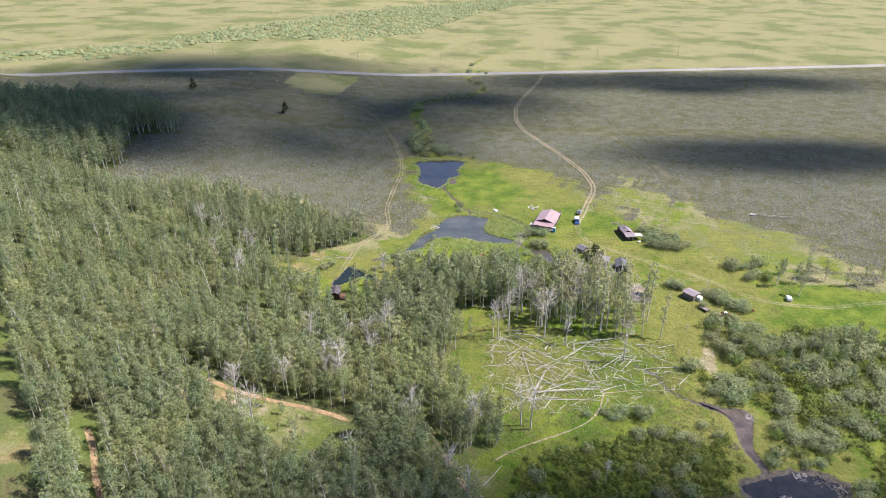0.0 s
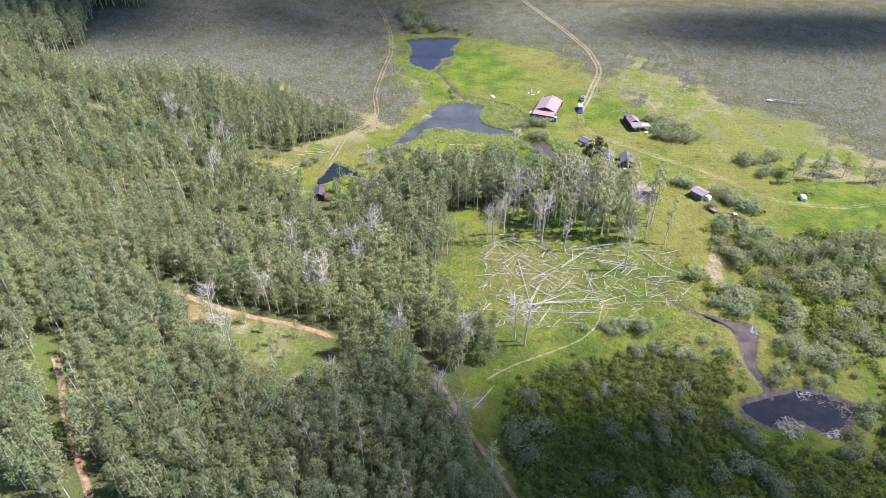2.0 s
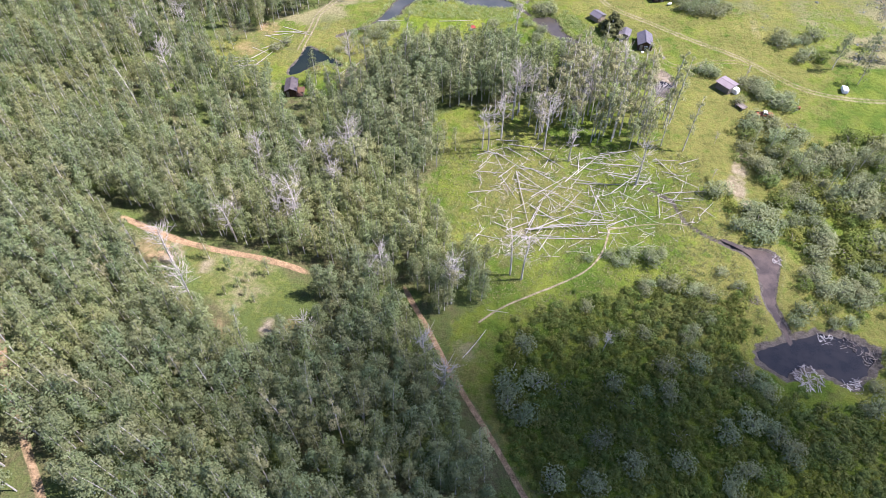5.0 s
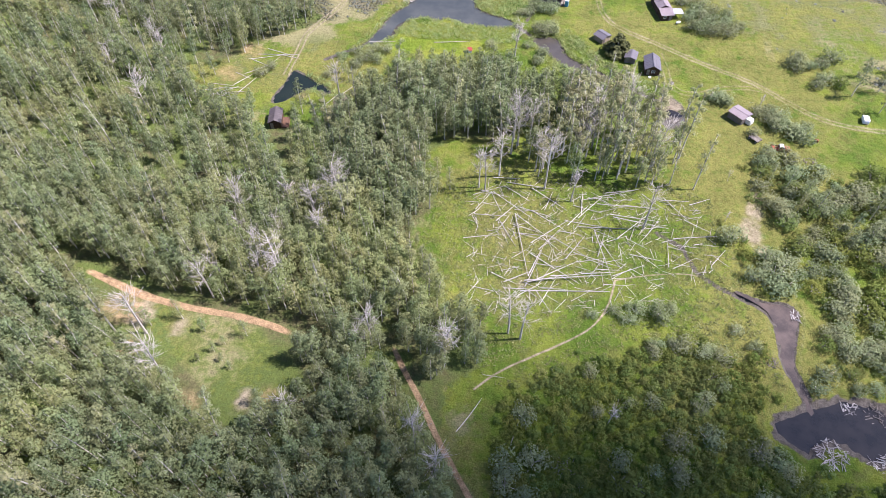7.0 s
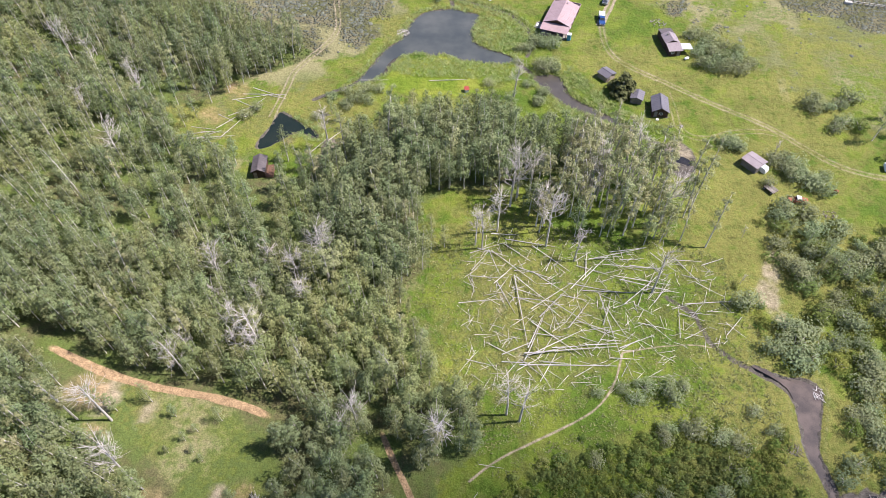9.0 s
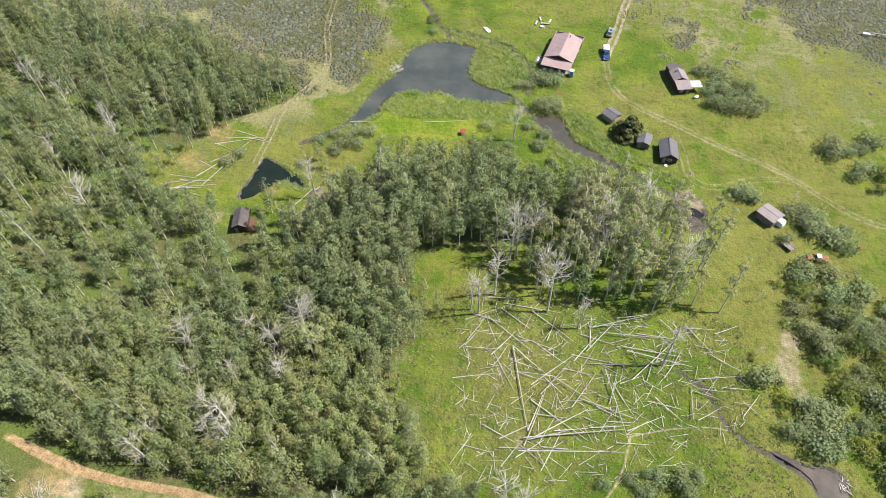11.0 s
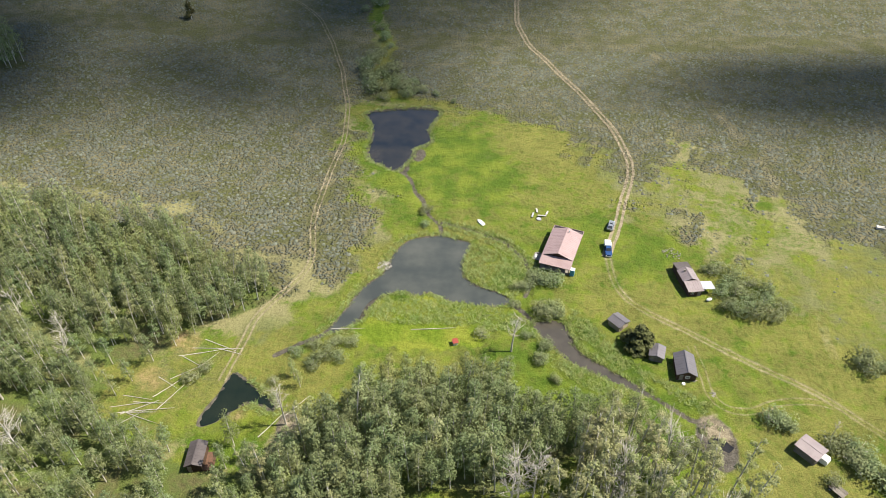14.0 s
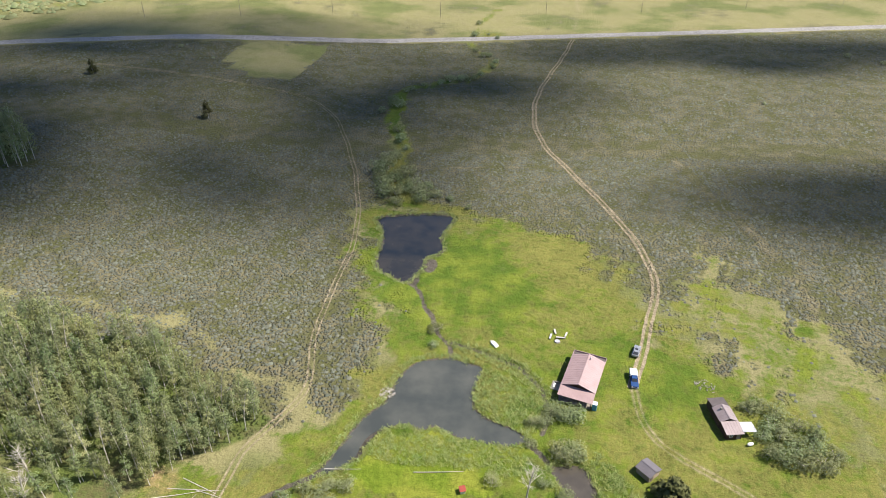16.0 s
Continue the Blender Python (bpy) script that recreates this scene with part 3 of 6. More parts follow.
def ribbon(name, line, width, profile, label, lift=0.03, every=1.2, taper=False):
    """A track laid on the ground: profile gives (across -1..1, {cover: amount}) from edge to edge."""
    line = np.array(line, float)
    seg = np.hypot(*np.diff(line, axis=0).T)
    s = np.r_[0, np.cumsum(seg)]
    u = np.linspace(0, s[-1], max(2, int(s[-1] / every)))
    px, py = np.interp(u, s, line[:, 0]), np.interp(u, s, line[:, 1])
    tx, ty = np.gradient(px), np.gradient(py)
    tl = np.hypot(tx, ty)
    ox, oy = -ty / tl, tx / tl
    wob = 1 + 0.05 * np.sin(u * 0.9) + 0.03 * np.sin(u * 2.3 + 1)
    shift = 0.06 * width * np.sin(u * 0.21 + 1) * (0.3 if width > 6 else 1)
    xs = np.stack([px + ox * (a * width / 2 * wob + shift) for a, _ in profile], 1)
    ys = np.stack([py + oy * (a * width / 2 * wob + shift) for a, _ in profile], 1)
    X, Y = xs.ravel(), ys.ravel()
    c = cover(X, Y)
    for key in {k for _, d in profile for k in d}:
        amount = np.tile(np.array([d.get(key, 0.0) for _, d in profile]), len(u))
        if taper:
            amount = amount * np.repeat(np.clip(np.minimum(u, s[-1] - u) / 6, 0, 1), len(profile))
        c[key] = np.maximum(c[key], amount)
    k = len(profile)
    r = np.arange((len(u) - 1) * (k - 1))
    r = r // (k - 1) * k + r % (k - 1)
    edge = np.tile(np.array([0.0 if abs(a) > 0.99 else 1.0 for a, _ in profile]), len(u))
    me = mesh_of(name, np.stack([X, Y, ground_z(X, Y) + lift * (0.4 + edge)], 1), np.stack([r, r + k, r + k + 1, r + 1], 1), M_GROUND, True)
    for key, v in c.items():
        put_attr(me, key, v)
    return tagged(new(name, me), label, "track", kind="structure")


RUTS = [(-1, {}), (-0.8, {}), (-0.62, {"dirt": 0.9}), (-0.35, {"dirt": 0.9}), (-0.18, {"dirt": 0.42}), (0.18, {"dirt": 0.42}), (0.35, {"dirt": 0.9}), (0.62, {"dirt": 0.9}), (0.8, {}), (1, {})]
FAINT = [(-1, {}), (-0.75, {}), (-0.55, {"dirt": 0.48}), (-0.35, {"dirt": 0.48}), (-0.2, {"dirt": 0.1}), (0.2, {"dirt": 0.1}), (0.35, {"dirt": 0.48}), (0.55, {"dirt": 0.48}), (0.75, {}), (1, {})]
WORN = [(-1, {}), (-0.5, {"dirt": 0.45}), (0, {"dirt": 0.8}), (0.5, {"dirt": 0.45}), (1, {})]
REDS = [(-1, {}), (-0.6, {"red": 0.8}), (0, {"red": 1.0}), (0.6, {"red": 0.8}), (1, {})]
ribbon("road", ROAD, 15, [(-1, {}), (-0.72, {}), (-0.6, {"gravel": 1}), (0, {"gravel": 1.1}), (0.6, {"gravel": 1}), (0.72, {}), (1, {})], "pale gravel county road across the flat", 0.25, 6)
ribbon("driveway", DRIVE, 3.7, RUTS, "two-rut dirt driveway through sagebrush", 0.06)
ribbon("farm_lane", LANE, 4.4, [(-1, {}), (-0.6, {"dirt": 0.30}), (-0.3, {"dirt": 0.54}), (0, {"dirt": 0.34}), (0.3, {"dirt": 0.54}), (0.6, {"dirt": 0.30}), (1, {})], "worn two-rut lane in green grass", 0.06)
ribbon("meadow_track", LEFT_TRACK, 3.2, [(a, {k: max(v, 0.26) * 1.22 for k, v in d.items()}) for a, d in FAINT], "faint two-rut track beside the pond", 0.06)
ribbon("cross_track", BRANCH, 2.2, [(a, {k: v * 0.55 for k, v in d.items()}) for a, d in WORN], "faint grassy cross track", 0.05)
ribbon("red_path", RED_PATH, 2.2, REDS, "reddish bare dirt road between aspens", 0.06, 1.2, True)
ribbon("red_trail", RED_TRAIL, 2.0, [(a, {k: v * 0.7 for k, v in d.items()}) for a, d in REDS], "reddish dirt trail through aspens", 0.06, 1.2, True)
ribbon("wood_trail", WOOD_TRAIL, 1.7, [(a, {k: v * 0.75 for k, v in d.items()}) for a, d in REDS], "narrow reddish dirt trail", 0.06, 1.2, True)
ribbon("foot_trail", FOOT_TRAIL, 1.0, WORN, "narrow beaten footpath in the meadow", 0.05)
ribbon("game_trail", GAME_TRAIL, 0.8, WORN, "narrow beaten footpath in the meadow", 0.05)
ribbon("shed_lane", SHED_LANE, 3.6, FAINT, "faint wheel marks in green grass", 0.05)
ribbon("wagon_track", WAGON, 5.0, [(-1, {}), (-0.4, {"dirt": 0.38}), (0.4, {"dirt": 0.38}), (1, {})], "old dry track through sagebrush", 0.05)

for name, poly, mat in WATERS:
    c = poly.mean(0)
    d = poly - c
    out = c + d * (1 + 1.6 / np.maximum(np.hypot(*d.T), 1.0))[:, None]
    bm = bmesh.new()
    f = bm.faces.new([bm.verts.new((x, y, -0.345 if name == "creek_pool" else -0.36)) for x, y in out])
    f.normal_update()
    if f.normal.z < 0:
        f.normal_flip()
    bmesh.ops.triangulate(bm, faces=[f])
    me = bpy.data.meshes.new(name)
    bm.to_mesh(me)
    bm.free()
    me.materials.append(mat)
    tagged(new(name, me), "still pond water reflecting the sky" if mat in (M_WATER, M_DEEP, M_GREENPOND) else "shallow dark silty water", "pond", kind="structure")


# ---- plants ----
def unit(v):
    return v / np.maximum(np.linalg.norm(v, axis=-1, keepdims=True), 1e-9)


def leaves(rng, blobs, count, size, upward=0.55, wild=0.42, inner=0.7):
    """Small pointed leaf sprays over the outside of several ellipsoids (x, y, z, rx, ry, rz)."""
    blobs = np.array(blobs, float)
    w = (blobs[:, 3] * blobs[:, 5]) ** 0.9
    pick = rng.choice(len(blobs), count, p=w / w.sum())
    b = blobs[pick]
    o = unit(rng.normal(size=(count, 3)) + [0, 0, 0.25])
    p = b[:, :3] + o * b[:, 3:] * rng.uniform(inner, 1.06, (count, 1))
    n = unit(o + rng.normal(size=(count, 3)) * wild + [0, 0, upward])
    a = unit(np.cross(n, rng.normal(size=(count, 3))))
    c = np.cross(n, a)
    s = size * rng.uniform(0.65, 1.35, (count, 1))
    q = [p - a * s * 0.62 - c * s * 0.3, p + c * s * 0.5, p + a * s * 0.58 - c * s * 0.34]
    return np.stack(q, 1).reshape(-1, 3), np.arange(count * 3).reshape(-1, 3)


def tube(points, radii, sides=5):
    """A tapered round stem along points, as quads."""
    points, v = np.array(points, float), []
    for k, (p, r) in enumerate(zip(points, radii)):
        t = unit(points[min(k + 1, len(points) - 1)] - points[max(k - 1, 0)])
        e = unit(np.cross(t, [0.31, 0.9, 0.17]))
        f = np.cross(t, e)
        for j in range(sides):
            g = 6.2832 * j / sides
            v.append(p + r * (e * math.cos(g) + f * math.sin(g)))
    q = [(k * sides + j, k * sides + (j + 1) % sides, (k + 1) * sides + (j + 1) % sides, (k + 1) * sides + j) for k in range(len(points) - 1) for j in range(sides)]
    q.append((len(v) - sides, len(v) - sides + 1, len(v) - sides + 2, len(v) - sides + 3))
    return np.array(v), np.array(q)


def join(bits):
    vs, fs, n = [], [], 0
    for v, f in bits:
        vs.append(v)
        fs.append(f + n)
        n += len(v)
    return np.vstack(vs), np.vstack(fs)


def aspen(rng, height, spread_r, count, size, bare=0.38, sparse=False):
    """Trunk and crown of one aspen, as arrays: a slender stem with short sprays of leaves all round it."""
    lean = rng.normal(size=2) * (0.07 if sparse else 0.05) * height
    bend = lambda z: np.array([lean[0] * (z / height) ** 2, lean[1] * (z / height) ** 2, z])
    trunk = [tube([bend(z) for z in (-0.3, height * 0.35, height * 0.7, height * 0.95)], (0.20, 0.16, 0.11, 0.04) if sparse else (0.16, 0.12, 0.08, 0.03), 4)]
    blobs = []
    n = 9 if sparse else 13
    for k in range(n):
        u = (k + 0.5) / n
        z = height * (bare + (0.98 - bare) * u)
        girth = spread_r * (0.30 + 0.75 * math.sin(math.pi * (0.24 + 0.62 * u)) ** 1.2)
        g = k * 2.4 + rng.uniform(-0.6, 0.6)
        off = girth * rng.uniform(0.35, 0.72) * (1 - 0.35 * u)
        r = girth * rng.uniform(0.42, 0.62)
        tip = bend(z) + [off * math.cos(g), off * math.sin(g), rng.uniform(-0.3, 0.3)]
        blobs.append((*tip, r, r, r * rng.uniform(0.6, 0.9)))
        if sparse or k in (1, 4, 8):
            trunk.append(tube([bend(z - 0.7 - 0.3 * girth), tip + [0, 0, 0.2]], (0.05, 0.02), 4))
    return join(trunk), leaves(rng, blobs, count, size, 0.45, 0.32, 0.35 if sparse else 0.62)


def dead_tree(rng, height):
    """A bare bleached trunk, and its crooked branches."""
    lean = rng.normal(size=2) * 0.05 * height
    bend = lambda z: np.array([lean[0] * (z / height) ** 2, lean[1] * (z / height) ** 2, z])
    trunk = tube([bend(z * height) for z in (-0.03, 0.3, 0.6, 0.85, 1.0)], (0.20, 0.16, 0.12, 0.08, 0.03), 6)
    arms = []
    for k in range(30):
        z = height * rng.uniform(0.45, 0.98)
        g = rng.uniform(0, 6.28)
        ln = height * rng.uniform(0.10, 0.26) * (1.25 - 0.6 * z / height)
        d = np.array([math.cos(g), math.sin(g), rng.uniform(0.35, 1.0)])
        p1 = bend(z) + d * ln * 0.5 + rng.normal(size=3) * 0.12
        p2 = bend(z) + d * ln + [0, 0, ln * 0.3] + rng.normal(size=3) * 0.25
        arms.append(tube([bend(z), p1, p2], (0.045, 0.03, 0.014), 4))
        for _ in range(3):
            arms.append(tube([p1, p1 + d * ln * 0.4 + rng.normal(size=3) * ln * 0.25], (0.024, 0.011), 4))
    return trunk, join(arms)


def shrub(rng, r, h, count, size, lumps=7):
    blobs = []
    for _ in range(lumps):
        g, d = rng.uniform(0, 6.28), r * math.sqrt(rng.uniform(0, 0.55))
        k = rng.uniform(0.38, 0.6)
        blobs.append((d * math.cos(g), d * math.sin(g), h * rng.uniform(0.28, 0.62), r * k, r * k, h * rng.uniform(0.3, 0.42)))
    stems = [tube([(0, 0, -0.1), (b[0] * 0.5, b[1] * 0.5, b[2] * 0.6), (b[0], b[1], b[2])], (0.06, 0.045, 0.02), 4) for b in blobs]
    return join(stems), leaves(rng, blobs, count, size, 0.5, 0.35, 0.75)


def scatter_mesh(name, variants, places, mat, tint, smooth=False):
    """Many plants in one mesh; places: x, y, z, scale, turn, variant."""
    vs, fs, ts, n = [], [], [], 0
    for k, (v, f) in enumerate(variants):
        at = places[places[:, 5] == k]
        if not len(at):
            continue
        c, s = np.cos(at[:, 4])[:, None], np.sin(at[:, 4])[:, None]
        X = (v[None, :, 0] * c - v[None, :, 1] * s) * at[:, 3:4] + at[:, 0:1]
        Y = (v[None, :, 0] * s + v[None, :, 1] * c) * at[:, 3:4] + at[:, 1:2]
        Z = v[None, :, 2] * at[:, 3:4] + at[:, 2:3]
        vs.append(np.stack([X, Y, Z], 2).reshape(-1, 3))
        fs.append((f[None] + (np.arange(len(at)) * len(v))[:, None, None]).reshape(-1, f.shape[1]) + n)
        ts.append(np.repeat(tint[places[:, 5] == k], len(v)))
        n += len(at) * len(v)
    me = mesh_of(name, np.vstack(vs), np.vstack(fs), mat, smooth)
    put_attr(me, "tint", np.concatenate(ts))
    return me


rng = np.random.default_rng(7)
ASPENS = [aspen(rng, 11.5 + 0.8 * (k % 4), 2.0 + 0.2 * (k % 4), 580, 0.34, 0.22 + 0.05 * (k % 3)) for k in range(10)]
DISTANT = [aspen(rng, 11.5 + k % 3, 2.1 + 0.22 * (k % 4), 350, 0.42, 0.27) for k in range(6)]
SPARSE = [aspen(rng, 17.5 + k % 4, 2.0 + 0.15 * (k % 3), 540, 0.33, 0.34, True) for k in range(8)]
DEADS = [dead_tree(rng, 9 + k) for k in range(5)]


def jitter_grid(rng, box, gap):
    x0, y0, x1, y1 = box
    X, Y = np.meshgrid(np.arange(x0, x1, gap), np.arange(y0, y1, gap))
    X = X + (np.arange(X.shape[0]) % 2)[:, None] * gap / 2
    X, Y = X.ravel(), Y.ravel()
    return X + rng.uniform(-0.42, 0.42, X.size) * gap, Y + rng.uniform(-0.42, 0.42, Y.size) * gap


def clear_of_ways(x, y):
    ok = np.ones(x.shape, bool)
    for line, w in ((RED_PATH, 3.2), (RED_TRAIL, 2.6), (WOOD_TRAIL, 2.2), (LEFT_TRACK, 3), (LANE, 3.5), (FOOT_TRAIL, 1.5)):
        ok &= off_line(x, y, line) > w
    for _, poly, _ in WATERS:
        ok &= inside(x, y, poly) < -1.2
    return ok


# forest sites: x, y, kind (0 leafy, 1 sparse)
sites = []
X, Y = jitter_grid(rng, (-230, 76, 70, 276), 2.62)
d = np.maximum(inside(X, Y, F_WEST), inside(X, Y, F_NORTH)) + 0.6 * waves(X, Y, 9)
ok = (d > 0.3) & (X > -0.76 * Y - 12) & clear_of_ways(X, Y) & (waves(X, Y, 37, 5.0) + 0.5 * waves(X, Y, 15, 1.0) > np.where((X < -35) & (Y > 165), -0.62, -0.95))
for poly in GLADES:
    ok &= inside(X, Y, poly) < 0.4
ok &= np.hypot(X + 43.6, (Y - 190.5) * 0.62) > 5.0
X, Y = X[ok], Y[ok]
east = inside(X, Y, STAND) > 0
thin = rng.uniform(size=X.size) < np.where(east, 0.52, np.where((X < -30) & (Y > 165) & (Y < 228), 0.66, 1.0))
X, Y, east = X[thin], Y[thin], east[thin]
# trees that stand among the felled trunks by the small pond
X = np.r_[X, -75.7, -72.1, -69.8, -64.6, -68.0, -72.1, -61.7, -56.2, -51.3, -79.0, -38.7, -38.5, -34.7, -67.9, -71.7, -56.9, -66, -63.5, -60]
Y = np.r_[Y, 211.0, 217.3, 224.5, 228.6, 202.1, 198.2, 198.4, 196.7, 195.6, 218.2, 192.3, 197.5, 194.3, 208.8, 206.2, 228.2, 213, 219, 224]
east = np.r_[east, np.zeros(19, bool)]
kind = np.where(east & (rng.uniform(size=X.size) < 0.8), 1, (rng.uniform(size=X.size) < 0.03).astype(int))
size = rng.uniform(0.66, 1.0, X.size) * np.where(Y > 225, 1.05, 1.0) * np.where((X > -25) & (Y > 160), 1.15, 0.97)
size = np.where(inside(X, Y, F_WEST) > 3, size, size * 0.92) * np.where((Y > 208) & (X > -10), 0.85, 1.0)
sites = np.stack([X, Y, ground_z(X, Y), size, rng.uniform(0, 6.28, X.size), kind], 1)
X, Y = jitter_grid(rng, (-430, 255, -160, 425), 4.4)
ok = (inside(X, Y, F_FAR) > 0) & (X > -0.76 * Y - 12)
X, Y = X[ok], Y[ok]
far_sites = np.stack([X, Y, ground_z(X, Y), rng.uniform(1.0, 1.4, X.size), rng.uniform(0, 6.28, X.size), rng.integers(0, 8, X.size)], 1)

# the trees that stand nearest to the meadow are things of their own
near = (sites[:, 0] > -14) & (sites[:, 1] > 140)
order = np.argsort(np.where(near, np.abs(sites[:, 1] - 178) + 0.3 * np.abs(sites[:, 0] - 20), 1e6))
single = np.zeros(len(sites), bool)
single[order[:min(280, near.sum())]] = True
TREE_MESHES = {}
for kind, group_v, mat, word in ((0, ASPENS, M_ASPEN, "aspen"), (1, SPARSE, M_PALE, "sparse")):
    for k, (t, c) in enumerate(group_v):
        TREE_MESHES[kind, k] = mesh_of("trunk", *t, M_BARK, True), mesh_of("crown", *c, mat)
for k, (x, y, z, s, turn, kind) in enumerate(sites[single]):
    tm, cm = TREE_MESHES[int(kind), k % (10 if kind == 0 else 8)]
    leafy = kind == 0
    tree = thing("aspen_tree", pose(x, y, z, 0, 0, math.degrees(turn)) @ Matrix.Scale(s, 4), "leafy grey-green aspen with a pale trunk" if leafy else "tall thin aspen with sparse pale leaves", "tree", "aspens at the meadow")
    part("trunk", tm, None, tree)
    part("crown", cm, None, tree)
rest = sites[~single]
for kind, group_v, mat, label in ((0, ASPENS, M_ASPEN, "dense aspen wood with grey-green crowns"), (1, SPARSE, M_PALE, "thin pale aspens among the wood")):
    p = rest[rest[:, 5] == kind].copy()
    if kind == 0:
        far_sites = np.vstack([far_sites, p[(p[:, 1] > 228) & (p[:, 0] < -80) | (p[:, 0] < -112)]])
        p = p[((p[:, 1] <= 228) | (p[:, 0] >= -80)) & (p[:, 0] >= -112)]
    p[:, 5] = rng.integers(0, len(group_v), len(p))
    tint = rng.uniform(0, 1, len(p))
    wood = thing("aspen_wood", pose(0, 0, 0), label, "trees", kind="stuff")
    part("trunks", scatter_mesh("trunks", [t for t, _ in group_v], p, M_BARK, tint), None, wood)
    part("crowns", scatter_mesh("crowns", [c for _, c in group_v], p, mat, tint), None, wood)

far_sites[:, 5] = rng.integers(0, 6, len(far_sites))
tint = rng.uniform(0, 1, len(far_sites))
wood = thing("aspen_wood", pose(0, 0, 0), "dark aspen wood along the sage slope", "trees", kind="stuff")
part("trunks", scatter_mesh("trunks", [t for t, _ in DISTANT], far_sites, M_BARK, tint), None, wood)
part("crowns", scatter_mesh("crowns", [c for _, c in DISTANT], far_sites, M_ASPEN, tint), None, wood)

M_TWIG = simple("grey_brown_twigs", (0.50, 0.46, 0.40), (0.36, 0.325, 0.28), 0.8, 0.85, vary=0.35)
DEAD_MESHES = [(mesh_of("trunk", *t, M_DEAD, True), mesh_of("dead_crown", *a, M_TWIG, True)) for t, a in DEADS]
DEAD_EAST = [(14 + (k * 37 % 50), 172 + (k * 23 % 31)) for k in range(13)]
DEAD_AT = [(-24.6, 109.5), (-2.5, 106), (1.4, 100), (-47.6, 113.9), (-55.3, 124.5), (-14.4, 125.5), (-12.5, 127), (17.4, 129.8), (15, 131), (2.1, 122.7), (-46.5, 140.2), (-37.3, 143.9), (-44.9, 157.7), (-32.6, 141.2), (-26.2, 151.5), (-44.2, 152.1), (-34.9, 151.6), (-36.6, 139.9), (-45.9, 135.3), (-25, 163.7), (-35.6, 161.8), (-32.4, 139.1), (17.2, 184), (19, 187), (22, 188), (19.5, 225), (-29, 203), (9, 172), (10.5, 171), (25, 172), (31, 168), (14, 176), (47, 160), (-28, 158), (-23, 161), (-80, 215), (-84, 222), (-95, 225), (-104, 230), (-76, 190), (-90, 205), (36, 183), (44, 186), (52, 180)]
DEAD_EAST = [q for q in DEAD_EAST if inside(np.array([q[0]]), np.array([q[1]]), F_WEST)[0] > 0]
for k, (x, y) in enumerate(DEAD_AT + DEAD_EAST):
    tree = thing("dead_tree", spot(x, y, k * 77) @ Matrix.Scale(rng.uniform(0.95, 1.3) * (1.1 if inside(np.array([x]), np.array([y]), STAND)[0] > -4 else 1.0), 4), "bare bleached dead aspen with crooked branches", "dead tree", "dead aspens")
    for n, me in zip(("trunk", "dead_crown"), DEAD_MESHES[k % 5]):
        part(n, me, None, tree)

for k, (x, y, s) in enumerate([(72.4, 206.8, 0.32), (85.2, 204.2, 0.42), (66.5, 163, 0.3), (70, 176, 0.3), (33, 112, 0.6)]):
    tree = thing("dead_tree", spot(x, y, k * 77) @ Matrix.Scale(s, 4), "small bare grey bush without leaves", "dead bush", "dead bushes")
    for n, me in zip(("trunk", "dead_crown"), DEAD_MESHES[k % 5]):
        part(n, me, None, tree)

# ---- fallen trunks ----
LOG_MESHES = []
for k in range(7):
    bend = rng.normal(size=2) * 0.012
    pts = [(u - 0.5, bend[0] * math.sin(3 * u), bend[1] * math.sin(2 * u + k)) for u in (0, 0.25, 0.5, 0.75, 1)]
    v, q = tube(pts, (0.021, 0.019, 0.0165, 0.013, 0.008), 7)
    v = np.vstack([v, v[:7]])
    q = np.vstack([q, [(0, 3, 2, 1), (0, 5, 4, 3)]])
    LOG_MESHES.append((mesh_of("log", v, q, M_LOG, False), mesh_of("log", v, q, M_DEAD, False)))


def fallen(x, y, length, angle, lift, tilt, k, group="fallen trunks in the meadow"):
    thick = min(1.35, max(0.7, 10 / length)) * 0.47
    ob = new("fallen_log", LOG_MESHES[k % 7][0 if "meadow" in group else 1])
    ob.matrix_world = pose(x, y, gz(x, y) + lift, 0, tilt, angle) @ Matrix.Diagonal((length, length * thick, length * thick, 1))
    tagged(ob, "grey weathered fallen aspen trunk in the grass" if "meadow" in group else "bleached felled aspen trunk beside the pond", "log", group)


LOGS_1 = [(21.9, 172.7, 12.3, -10), (43.6, 171.4, 8.6, 11), (40.5, 169.8, 13.7, 16), (25.9, 168.3, 10.7, -41), (17.4, 165.7, 13.2, -42), (11.6, 162.4, 7.6, -2), (15.5, 157.8, 9.2, -65), (18.6, 154.5, 17.9, -83), (21.2, 159.6, 8.9, -44), (25.2, 158.2, 11.1, 37), (25.7, 156.4, 10, 49), (29.3, 153.5, 10.4, -36), (25.7, 147.8, 12.8, -37), (30.9, 153.9, 9.2, 54), (36.8, 151.1, 15, -80), (38.7, 151.8, 9, -64), (35.4, 150.1, 11.4, -21), (28.2, 145, 19, 7), (27.5, 141.8, 19.3, 1), (24.8, 142.2, 5.4, -4), (22.7, 138.5, 6.7, -62), (17.7, 145.4, 7.4, 27), (21.3, 148.3, 12.7, 68), (23.4, 144.5, 7.8, 15)]
